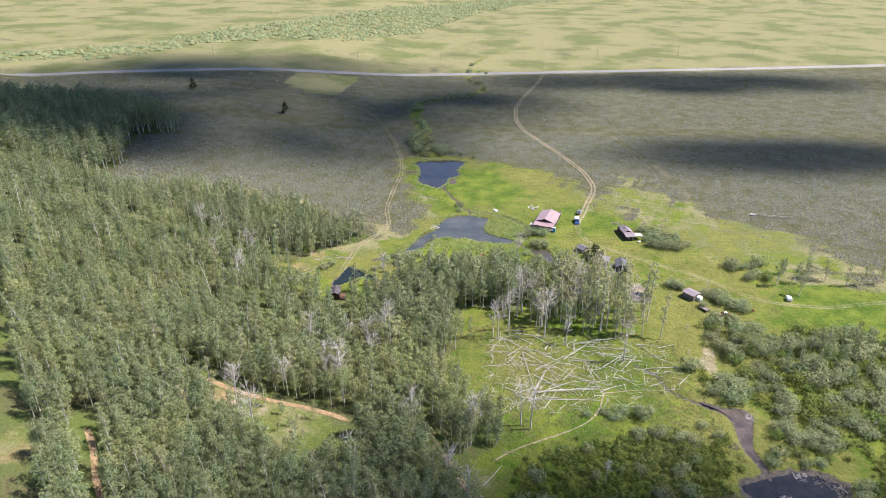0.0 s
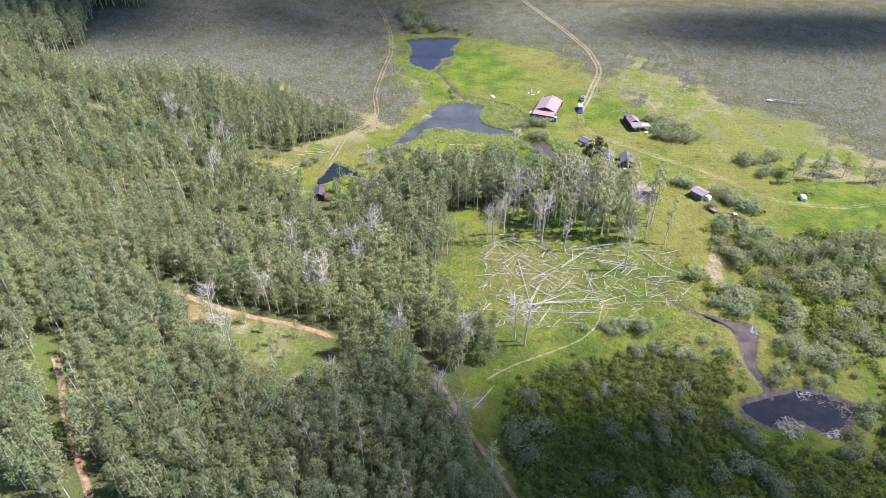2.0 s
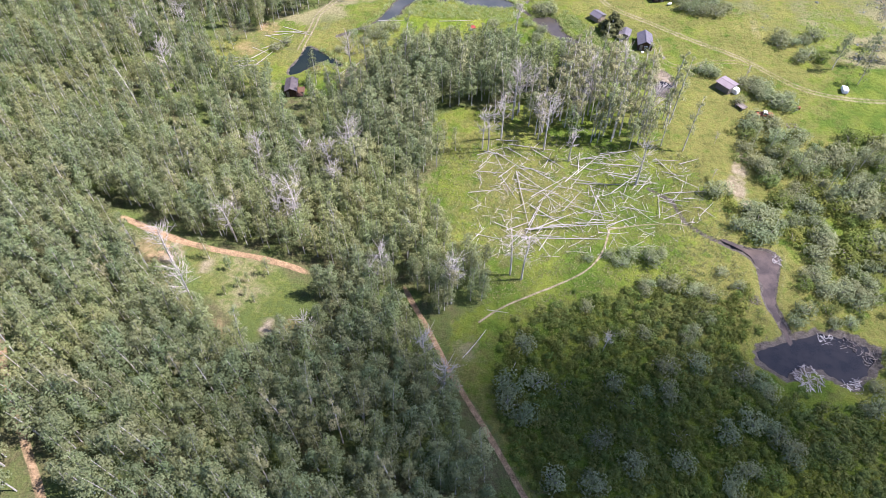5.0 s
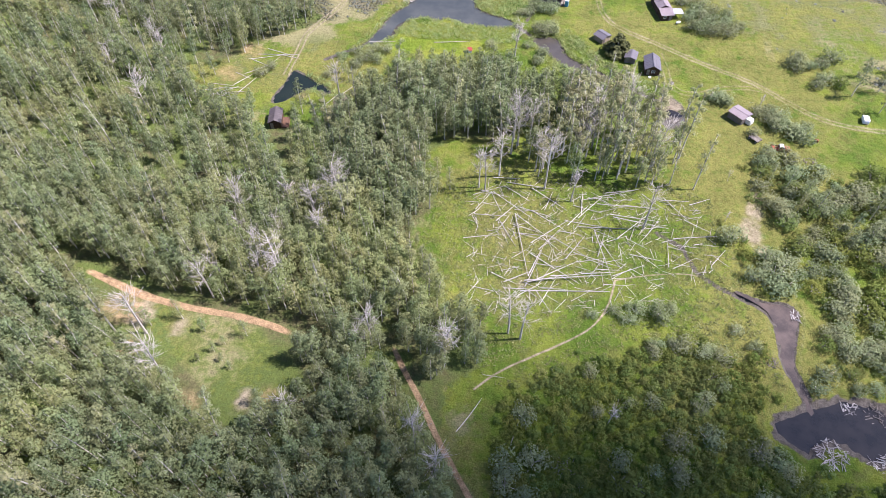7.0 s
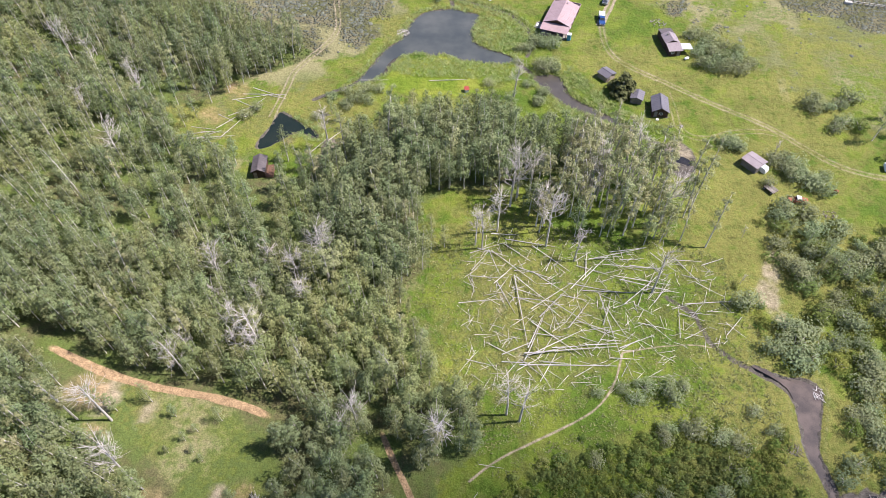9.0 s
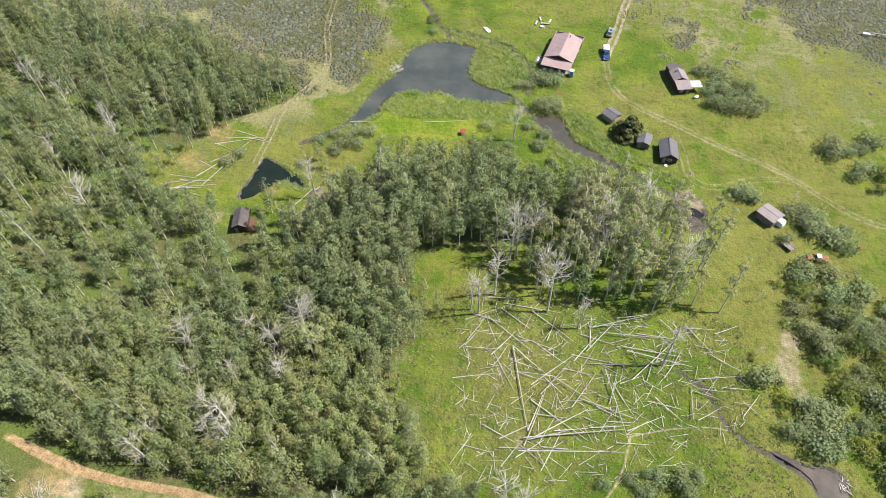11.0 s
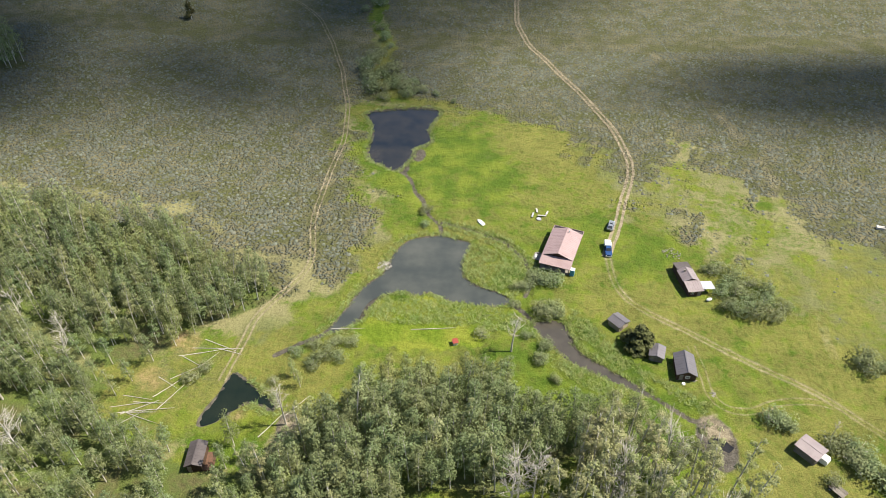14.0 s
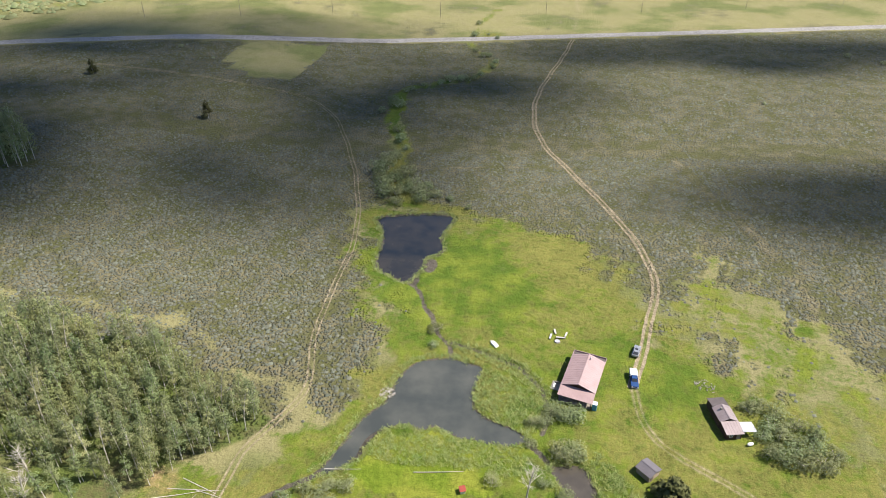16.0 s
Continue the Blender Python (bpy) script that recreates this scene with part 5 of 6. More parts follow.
M_GLASS = simple("window_glass", (0.03, 0.035, 0.04), (0.05, 0.055, 0.06), 0.5, 0.08, 0.5, strength=0.0)
M_RED = simple("red_paint", (0.286, 0.054, 0.037), (0.218, 0.048, 0.034), 1.0, 0.5)
M_ORANGE = simple("rusty_orange_paint", (0.354, 0.095, 0.048), (0.245, 0.082, 0.048), 1.5, 0.6)
M_BLUE = simple("blue_car_paint", (0.027, 0.068, 0.184), (0.034, 0.082, 0.204), 1.0, 0.25, 0.5, 0.2, strength=0.0)
M_SILVER = simple("silver_car_paint", (0.340, 0.354, 0.374), (0.299, 0.313, 0.333), 1.0, 0.3, 0.5, 0.4, strength=0.0)
M_TYRE = simple("black_rubber", (0.02, 0.02, 0.02), (0.035, 0.035, 0.035), 3.0, 0.85)
M_CYAN = simple("light_blue_plastic", (0.068, 0.245, 0.374), (0.082, 0.272, 0.408), 1.0, 0.4)
M_RUST = simple("rusty_iron", (0.163, 0.088, 0.054), (0.102, 0.058, 0.037), 3.0, 0.8)
M_YELLOW = simple("yellow_paint", (0.340, 0.286, 0.109), (0.286, 0.231, 0.088), 2.0, 0.6)
M_STONE = simple("pale_stone", (0.326, 0.299, 0.258), (0.231, 0.211, 0.184), 1.5, 0.9)


def box(bm, x0, y0, z0, x1, y1, z1, bev=0.0):
    r = bmesh.ops.create_cube(bm, size=1, matrix=Matrix.Translation(((x0 + x1) / 2, (y0 + y1) / 2, (z0 + z1) / 2)) @ Matrix.Diagonal((x1 - x0, y1 - y0, z1 - z0, 1)))
    if bev:
        es = list({e for v in r["verts"] for e in v.link_edges})
        bmesh.ops.bevel(bm, geom=es, offset=bev, segments=2, affect="EDGES", profile=0.6)
    return bm


def boxed(*a, bev=0.0):
    return box(bmesh.new(), *a, bev=bev)


def slope(p0, p1, p2, p3, thick, rib=0.0, gap=0.6):
    """A roof slope from its eave p0-p1 up to its ridge p3-p2, with standing ribs."""
    bm = bmesh.new()
    p = [Vector(q) for q in (p0, p1, p2, p3)]
    n = (p[1] - p[0]).cross(p[3] - p[0]).normalized()
    if n.z < 0:
        n = -n
    ln = (p[1] - p[0]).length
    k = max(1, int(ln / gap)) if rib else 0
    row = [(0.0, 0.0)]
    for j in range(1, k):
        u, w = j / k, 0.035 / ln
        row += [(u - w, 0.0), (u - w * 0.7, rib), (u + w * 0.7, rib), (u + w, 0.0)]
    row.append((1.0, 0.0))
    low = [bm.verts.new(p[0].lerp(p[1], u) + n * h) for u, h in row]
    top = [bm.verts.new(p[3].lerp(p[2], u) + n * h) for u, h in row]
    lo = [bm.verts.new(q - n * thick) for q in p]
    for j in range(len(row) - 1):
        bm.faces.new((low[j], low[j + 1], top[j + 1], top[j]))
    bm.faces.new(lo[::-1])
    bm.faces.new([lo[0], lo[1]] + low[::-1])
    bm.faces.new([lo[3], lo[2]] + top[::-1])
    bm.faces.new((lo[0], low[0], top[0], lo[3]))
    bm.faces.new((lo[1], lo[2], top[-1], low[-1]))
    bmesh.ops.recalc_face_normals(bm, faces=bm.faces)
    return bm


def raise_walls(parent, w, l, h, rise, mat, y0=0.0, thick=0.2, label=""):
    """Four walls, gabled on the short sides, with log courses standing proud of them."""
    a, b, m = y0, y0 + l, w / 2
    outline = [(thick, -0.4), (thick, h)]
    n = max(3, int(h / 0.26))
    for k in range(n, 0, -1):
        outline += [(0.0, h * k / n), (-0.05, h * (k - 0.25) / n), (-0.05, h * (k - 0.75) / n)]
    outline += [(0.0, 0.0), (0.0, -0.4)]
    for turn, ln, off in ((0, w, (0, a)), (180, w, (0, b)), (90, l - 2 * thick, (m, (a + b) / 2)), (270, l - 2 * thick, (-m, (a + b) / 2))):
        bm = bmesh.new()
        e0, e1 = ([bm.verts.new((x, d, z)) for d, z in outline] for x in (-ln / 2, ln / 2))
        for k in range(len(e0)):
            q = (k + 1) % len(e0)
            bm.faces.new((e0[k], e0[q], e1[q], e1[k]))
        bm.faces.new(e0[::-1])
        bm.faces.new(e1)
        bmesh.ops.recalc_face_normals(bm, faces=bm.faces)
        part("wall", bm, mat, parent, label).matrix_basis = pose(off[0], off[1], 0, 0, 0, turn)
    if rise > 0:
        for y in (a, b - thick):
            bm = bmesh.new()
            f = [bm.verts.new((x, y, z)) for x, z in ((-m, h + 0.004), (m, h + 0.004), (0, h + rise))]
            g = [bm.verts.new((v.co.x, y + thick, v.co.z)) for v in f]
            bm.faces.new(f)
            bm.faces.new(g[::-1])
            for k in range(3):
                bm.faces.new((f[k], f[(k + 1) % 3], g[(k + 1) % 3], g[k]))
            bmesh.ops.recalc_face_normals(bm, faces=bm.faces)
            part("gable", bm, mat, parent, label)


def gable_roof(parent, w, l, h, rise, mat, y0=0.0, over=0.4, ridge=True):
    run = w / 2 + over
    drop = rise / (w / 2) * over
    e, r = h - drop + 0.12, h + rise + 0.12
    a, b = y0 - over, y0 + l + over
    part("roof_slope", slope((-run, b, e), (-run, a, e), (0, a, r), (0, b, r), 0.1, 0.02, 0.7), mat, parent)
    part("roof_slope", slope((run, a, e), (run, b, e), (0, b, r), (0, a, r), 0.1, 0.02, 0.7), mat, parent)
    if ridge:
        part("ridge_cap", boxed(-0.14, a, r - 0.02, 0.14, b, r + 0.05, bev=0.02), mat, parent)


def window_on(parent, x, y, z, w, h, facing):
    """A framed window on a wall that faces along +-x or +-y."""
    bm = bmesh.new()
    for q in ((-w / 2 - 0.08, -h / 2 - 0.08, w / 2 + 0.08, -h / 2), (-w / 2 - 0.08, h / 2, w / 2 + 0.08, h / 2 + 0.08), (-w / 2 - 0.08, -h / 2, -w / 2, h / 2), (w / 2, -h / 2, w / 2 + 0.08, h / 2), (-0.025, -h / 2, 0.025, h / 2)):
        box(bm, q[0], -0.06, q[1], q[2], 0.06, q[3])
    win = part("window", bm, M_WHITE, parent, "white window frame")
    win.matrix_basis = pose(x, y, z, 0, 0, facing)
    part("pane", boxed(-w / 2, -0.02, -h / 2, w / 2, 0.02, h / 2), M_GLASS, win)


def door_on(parent, x, y, w, h, facing, mat=None):
    d = part("door", boxed(-w / 2, -0.05, 0, w / 2, 0.05, h, bev=0.01), mat or M_BOARD, parent, "plank door")
    d.matrix_basis = pose(x, y, 0.02, 0, 0, facing)
    part("handle", boxed(w / 2 - 0.16, -0.12, h * 0.48, w / 2 - 0.1, -0.05, h * 0.48 + 0.12), M_RUST, d)


def lodge():
    ob = thing("lodge", spot(35.0, 261.5, -19.4), "long log lodge with a faded pink metal roof", "house")
    w, l = 7.8, 11.2
    raise_walls(ob, w, l, 2.7, 1.35, M_LOGWALL, -5.2, label="brown log walls")
    gable_roof(ob, w, l, 2.7, 1.35, M_PINK, -5.2)
    # front porch under its own lower roof
    part("porch_roof", slope((-4.3, -8.8, 2.15), (4.3, -8.8, 2.15), (4.3, -5.3, 2.72), (-4.3, -5.3, 2.72), 0.09, 0.02), M_PINK, ob)
    part("porch_floor", boxed(-4.0, -8.5, -0.1, 4.0, -5.3, 0.14), M_BOARD, ob)
    for x in (-3.9, -1.3, 1.3, 3.9):
        part("porch_post", boxed(x - 0.09, -8.5, 0.1, x + 0.09, -8.32, 2.12), M_BOARD, ob)
    part("rear_shed", boxed(-4.0, 6.05, -0.2, 4.0, 8.2, 2.05), M_LOGWALL, ob)
    part("rear_roof", boxed(-4.15, 6.45, 2.06, 4.15, 8.35, 2.16), M_DARKROOF, ob, "dark flat rear roof")
    part("roof_rim", boxed(-4.2, 8.36, 2.0, 4.2, 8.5, 2.5), M_PINK, ob)
    for x in (-4.3, 4.16):
        part("roof_rim", boxed(x, 6.46, 2.0, x + 0.14, 8.35, 2.5), M_PINK, ob)
    bm = bmesh.new()
    bmesh.ops.create_cone(bm, segments=10, radius1=0.14, radius2=0.14, depth=1.0, cap_ends=True, matrix=Matrix.Translation((0.7, 4.6, 4.2)))
    part("stove_pipe", bm, M_WHITEROOF, ob)
    for y in (-3, 0, 3):
        window_on(ob, 3.97, y, 1.45, 1.1, 0.9, 90)
        window_on(ob, -3.97, y, 1.45, 1.1, 0.9, 90)
    window_on(ob, -1.8, -5.27, 1.45, 1.0, 0.9, 0)
    door_on(ob, 0.6, -5.27, 0.95, 2.0, 0)
    pt = part("patio", boxed(-6.8, -5.4, -0.1, -4.5, -2.4, 0.1), M_STONE, ob, "pale pinkish stone patio")
    part("bench", boxed(-6.3, -3.0, 0.1, -5.2, -2.6, 0.5, bev=0.03), M_BOARD, pt)
    part("bench", boxed(-6.3, -5.0, 0.1, -5.9, -3.4, 0.45, bev=0.03), M_WHITE, pt)
    bx = thing("portable_toilet", spot(36.9, 252.4, -19), "light blue plastic box with a white lid", "outhouse")
    part("body", boxed(-0.55, -0.55, 0, 0.55, 0.55, 1.9, bev=0.04), M_CYAN, bx)
    part("lid", boxed(-0.6, -0.6, 1.9, 0.6, 0.6, 2.02, bev=0.03), M_WHITE, bx, "white lid")


def long_cabin():
    ob = thing("long_cabin", spot(66.7, 250.2, 8), "low log cabin with three stepped roofs", "house")
    raise_walls(ob, 3.9, 4.2, 2.3, 0.85, M_LOGWALL, -1.6, label="dark log walls")
    gable_roof(ob, 3.9, 4.2, 2.3, 0.85, M_DUSKY, -1.6, 0.25)
    raise_walls(ob, 3.6, 3.4, 1.95, 0, M_LOGWALL, -5.0)
    part("front_roof", slope((-2.1, -5.4, 1.95), (2.1, -5.4, 1.95), (2.1, -1.72, 2.5), (-2.1, -1.72, 2.5), 0.09, 0.035), M_DUSKY, ob)
    raise_walls(ob, 3.6, 3.0, 2.0, 0, M_LOGWALL, 2.65)
    part("back_roof", slope((-2.0, 6.0, 2.1), (2.0, 6.0, 2.1), (2.0, 2.7, 2.55), (-2.0, 2.7, 2.55), 0.09), M_DARKROOF, ob, "dark tar roof")
    part("side_roof", slope((5.3, -4.9, 1.9), (5.3, -1.9, 1.9), (1.95, -1.9, 2.15), (1.95, -4.9, 2.15), 0.07, 0.03), M_WHITEROOF, ob, "white metal lean-to roof")
    for y in (-4.7, -2.1):
        part("post", boxed(5.05, y, -0.2, 5.2, y + 0.15, 1.86), M_BOARD, ob)
    window_on(ob, -0.8, -5.07, 1.2, 0.7, 0.6, 0)
    door_on(ob, 1.0, -5.07, 0.85, 1.75, 0)
    part("chimney", boxed(-0.9, 1.2, 2.6, -0.5, 1.6, 3.5), M_STONE, ob)
    bn = thing("propane_tank", spot(70.6, 243.6, 20), "white rounded tank beside the willows", "tank")
    bm = bmesh.new()
    bmesh.ops.create_uvsphere(bm, u_segments=14, v_segments=8, radius=0.42, matrix=Matrix.Translation((0, 0, 0.55)) @ Matrix.Diagonal((2.0, 1, 1, 1)))
    part("shell", bm, M_WHITE, bn)
    for x in (-0.45, 0.45):
        part("foot", boxed(x - 0.06, -0.25, -0.05, x + 0.06, 0.25, 0.2), M_RUST, bn)


def small_shed(x, y, turn, w, l, h, rise, roof, wall, label, windows=True):
    ob = thing("shed", spot(x, y, turn), label, "shed", "sheds by the lane")
    raise_walls(ob, w, l, h, rise, wall, -l / 2)
    gable_roof(ob, w, l, h, rise, roof, -l / 2, 0.3)
    if windows:
        window_on(ob, 0.2, -l / 2 - 0.07, h * 0.62, 0.8, 0.6, 0)
    door_on(ob, -w * 0.28, -l / 2 - 0.07, 0.8, min(1.85, h - 0.1), 0)
    return ob


lodge()
long_cabin()
small_shed(46.0, 234.3, 40, 3.4, 3.4, 1.75, 0.55, M_GREYROOF, M_TANWALL, "small pale shed with a grey metal roof", False)
small_shed(53.2, 224.6, -18, 3.0, 3.5, 1.7, 0.45, M_GREYROOF, M_BOARD, "small board shed with a grey metal roof", False)
small_shed(58.6, 220.6, -6, 4.1, 6.0, 1.9, 1.15, M_GREYROOF, M_LOGWALL, "log cabin with a steep grey metal roof")
small_shed(78.4, 199.6, 38, 3.7, 4.3, 2.0, 0.35, M_DUSKY, M_BOARD, "low cabin with a pinkish flat-pitched roof", False)
hut = small_shed(-44.8, 194.0, 5, 3.0, 5.2, 2.2, 0.7, M_DARKROOF, M_LOGWALL, "brown hut with a dark roof among aspens", False)
part("deck", boxed(1.6, -2.6, -0.1, 3.4, 1.6, 0.3), M_RUST, hut, "reddish wooden deck")

# red-roofed pump box in the marsh
pb = thing("pump_house", spot(6.3, 227.0, 15) @ Matrix.Scale(0.7, 4), "tiny white box with a red roof in tall grass", "hut")
part("body", boxed(-0.75, -0.75, -0.1, 0.75, 0.75, 1.3), M_WHITE, pb)
part("roof", slope((-1.0, -1.0, 1.35), (1.0, -1.0, 1.35), (1.0, 1.0, 1.7), (-1.0, 1.0, 1.7), 0.08), M_RED, pb, "red roof")


# ---- vehicles ----
def wheel(parent, x, y, r=0.36, w=0.24):
    bm = bmesh.new()
    bmesh.ops.create_cone(bm, segments=18, radius1=r, radius2=r, depth=w, cap_ends=True, matrix=pose(x, y, r, 0, 90, 0))
    es = [e for e in bm.edges if len(e.link_faces) == 2 and max(len(f.verts) for f in e.link_faces) > 4]
    bmesh.ops.bevel(bm, geom=es, offset=0.05, segments=2, affect="EDGES")
    wh = part("wheel", bm, M_TYRE, parent)
    bm = bmesh.new()
    bmesh.ops.create_cone(bm, segments=14, radius1=r * 0.6, radius2=r * 0.6, depth=w + 0.02, cap_ends=True, matrix=pose(x, y, r, 0, 90, 0))
    part("rim", bm, M_SILVER, wh)


def hull(sections, bev=0.06):
    """A body lofted through (y, half width, z low, z high) sections."""
    bm = bmesh.new()
    rings = [[bm.verts.new(v) for v in ((-w, y, lo), (w, y, lo), (w * 0.96, y, hi), (-w * 0.96, y, hi))] for y, w, lo, hi in sections]
    for a, b in zip(rings, rings[1:]):
        for k in range(4):
            bm.faces.new((a[k], a[(k + 1) % 4], b[(k + 1) % 4], b[k]))
    bm.faces.new(rings[0][::-1])
    bm.faces.new(rings[-1])
    bmesh.ops.recalc_face_normals(bm, faces=bm.faces)
    bmesh.ops.bevel(bm, geom=list(bm.edges), offset=bev, segments=2, affect="EDGES", clamp_overlap=True)
    return bm


def pickup(x, y, turn, mat, label, bed_white=False, old=False):
    ob = thing("pickup_truck", spot(x, y, turn) @ Matrix.Scale(0.86 if old else 1.0, 4), label, "truck")
    part("body", hull([(-2.75, 0.88, 0.5, 0.95), (-2.55, 0.95, 0.42, 1.02), (-1.1, 0.98, 0.4, 1.12), (-0.9, 0.98, 0.4, 1.12), (0.6, 0.98, 0.4, 1.1), (0.7, 0.95, 0.4, 0.72), (2.6, 0.95, 0.45, 0.74)]), mat, ob)
    cabm = M_WHITE if old else mat
    part("cab", hull([(-1.25, 0.80, 1.08, 1.12), (-0.65, 0.74, 1.08, 1.76), (0.45, 0.74, 1.08, 1.78), (0.62, 0.78, 1.08, 1.12)], 0.04), cabm, ob)
    part("windscreen", slope((-0.66, -1.24, 1.17), (0.66, -1.24, 1.17), (0.6, -0.74, 1.73), (-0.6, -0.74, 1.73), 0.02), M_GLASS, ob)
    part("rear_window", slope((0.6, 0.66, 1.2), (-0.6, 0.66, 1.2), (-0.56, 0.5, 1.7), (0.56, 0.5, 1.7), 0.02), M_GLASS, ob)
    for s in (-1, 1):
        part("side_window", boxed(s * 0.79 - 0.015, -0.6, 1.22, s * 0.79 + 0.015, 0.4, 1.6), M_GLASS, ob)
        part("bed_side", boxed(s * 0.93 - 0.05, 0.72, 0.7, s * 0.93 + 0.05, 2.65, 1.12, bev=0.02), mat if not old else M_RUST, ob)
        part("headlight", boxed(s * 0.68 - 0.16, -2.79, 0.68, s * 0.68 + 0.16, -2.7, 0.86, bev=0.02), M_WHITE, ob)
        for yy in (-1.75, 1.65):
            wheel(ob, s * 0.84, yy)
    part("tailgate", boxed(-0.9, 2.58, 0.7, 0.9, 2.68, 1.12, bev=0.02), mat if not old else M_RUST, ob)
    part("bumper", boxed(-0.9, -2.88, 0.42, 0.9, -2.74, 0.6, bev=0.03), M_SILVER, ob)
    if bed_white:
        part("canopy", hull([(0.62, 0.93, 1.1, 1.62), (0.9, 0.95, 1.1, 1.85), (2.6, 0.95, 1.1, 1.85), (3.1, 0.92, 1.0, 1.75)], 0.06), M_WHITE, ob, "white truck bed canopy")
    return ob


def estate_car(x, y, turn):
    ob = thing("car", spot(x, y, turn), "silver-grey car parked on the driveway", "car")
    part("body", hull([(-2.3, 0.78, 0.45, 0.75), (-2.1, 0.88, 0.35, 0.88), (-1.0, 0.92, 0.32, 1.0), (1.7, 0.92, 0.32, 1.02), (2.25, 0.86, 0.4, 0.95)]), M_SILVER, ob)
    part("cabin", hull([(-1.05, 0.78, 0.96, 1.0), (-0.35, 0.68, 0.96, 1.5), (1.3, 0.68, 0.96, 1.52), (2.05, 0.74, 0.96, 1.02)], 0.05), M_SILVER, ob)
    part("windscreen", slope((-0.66, -1.06, 1.03), (0.66, -1.06, 1.03), (0.56, -0.42, 1.49), (-0.56, -0.42, 1.49), 0.02), M_GLASS, ob)
    part("rear_window", slope((0.62, 2.04, 1.07), (-0.62, 2.04, 1.07), (-0.55, 1.42, 1.48), (0.55, 1.42, 1.48), 0.02), M_GLASS, ob)
    part("sunroof", boxed(-0.4, -0.1, 1.5, 0.4, 0.6, 1.545, bev=0.01), M_GLASS, ob)
    for s in (-1, 1):
        part("side_window", boxed(s * 0.74 - 0.015, -0.3, 1.08, s * 0.74 + 0.015, 1.4, 1.38), M_GLASS, ob)
        part("headlight", boxed(s * 0.6 - 0.18, -2.33, 0.62, s * 0.6 + 0.18, -2.24, 0.76, bev=0.02), M_WHITE, ob)
        for yy in (-1.45, 1.4):
            wheel(ob, s * 0.8, yy, 0.33, 0.22)


pickup(48.0, 262.6, -4, M_BLUE, "blue pickup truck with a white bed canopy", True)
estate_car(50.6, 273.6, 160)
pickup(86.0, 187.7, 84, M_ORANGE, "old rusty orange pickup with a white cab roof", old=True)

fb = thing("flatbed_wagon", spot(80.6, 191.2, 35), "old grey flatbed wagon with broken boards", "wagon")
for k in range(7):
    part("plank", boxed(-1.0 + k * 0.29, -1.5, 0.72, -0.74 + k * 0.29, 1.4 - 0.3 * (k % 3 == 1), 0.78), M_BOARD, fb)
for s in (-1, 1):
    part("beam", boxed(s * 0.6 - 0.06, -1.6, 0.58, s * 0.6 + 0.06, 1.7, 0.72), M_RUST, fb)
    for yy in (-1.0, 1.0):
        wheel(fb, s * 0.95, yy, 0.34, 0.2)
vn = thing("camper_shell", spot(80.6, 198.0, 40), "white camper shell beside the cabin", "camper")
part("shell", hull([(-1.1, 0.8, 0.1, 1.0), (-0.8, 0.85, 0.05, 1.45), (0.9, 0.85, 0.05, 1.5), (1.1, 0.8, 0.1, 1.1)], 0.06), M_WHITE, vn)
part("window", boxed(-0.5, -0.98, 0.9, 0.5, -0.93, 1.25), M_GLASS, vn)
tl = thing("folding_camper", spot(111.8, 199.4, -12) @ Matrix.Scale(0.75, 4), "white camping trailer with a raised lid", "trailer")
part("body", hull([(-1.8, 1.0, 0.45, 1.1), (-1.6, 1.05, 0.4, 1.2), (1.6, 1.05, 0.4, 1.2), (1.8, 1.0, 0.45, 1.1)], 0.05), M_WHITE, tl)
part("lid", hull([(-1.75, 1.0, 1.25, 1.45), (-1.5, 1.05, 1.22, 1.9), (1.7, 1.05, 1.22, 1.6)], 0.05), M_WHITE, tl)
for s in (-1, 1):
    wheel(tl, s * 0.98, 0.2, 0.3, 0.2)
part("drawbar", boxed(-0.06, -3.0, 0.42, 0.06, -1.7, 0.52), M_RUST, tl)

tr = thing("tractor", spot(101.4, 169.6, 60), "old blue tractor beside a yellow plank", "tractor")
part("bonnet", hull([(-1.5, 0.28, 0.7, 1.15), (-0.2, 0.34, 0.65, 1.25), (0.3, 0.36, 0.6, 1.2)], 0.04), M_BLUE, tr)
part("seat", boxed(-0.25, 0.6, 0.95, 0.25, 1.0, 1.2, bev=0.05), M_TYRE, tr)
part("mudguard", boxed(-0.95, 0.2, 1.15, -0.5, 1.2, 1.25, bev=0.04), M_RED, tr)
part("mudguard", boxed(0.5, 0.2, 1.15, 0.95, 1.2, 1.25, bev=0.04), M_RED, tr)
for s in (-1, 1):
    wheel(tr, s * 0.75, 0.7, 0.62, 0.32)
    wheel(tr, s * 0.5, -1.2, 0.34, 0.2)
yp = new("yellow_plank", bpy.data.meshes.new("yellow_plank"))
bm = boxed(-1.4, -0.25, 0, 1.4, 0.25, 0.12, bev=0.02)
bm.to_mesh(yp.data)
bm.free()
yp.data.materials.append(M_YELLOW)
yp.matrix_world = spot(99.2, 171.6, -10, 0.3)
tagged(yp, "long yellow painted plank lying in the grass", "plank")
bl = thing("concrete_mixer", spot(96.2, 190.8, 20), "small rusty orange mixer on the grass", "mixer")
bm = bmesh.new()
bmesh.ops.create_cone(bm, segments=12, radius1=0.42, radius2=0.25, depth=0.8, cap_ends=True, matrix=pose(0, 0, 0.85, 40, 0, 0))
part("drum", bm, M_ORANGE, bl)
for s in (-1, 1):
    part("leg", boxed(s * 0.4 - 0.05, -0.3, -0.05, s * 0.4 + 0.05, 0.3, 0.7), M_RUST, bl)

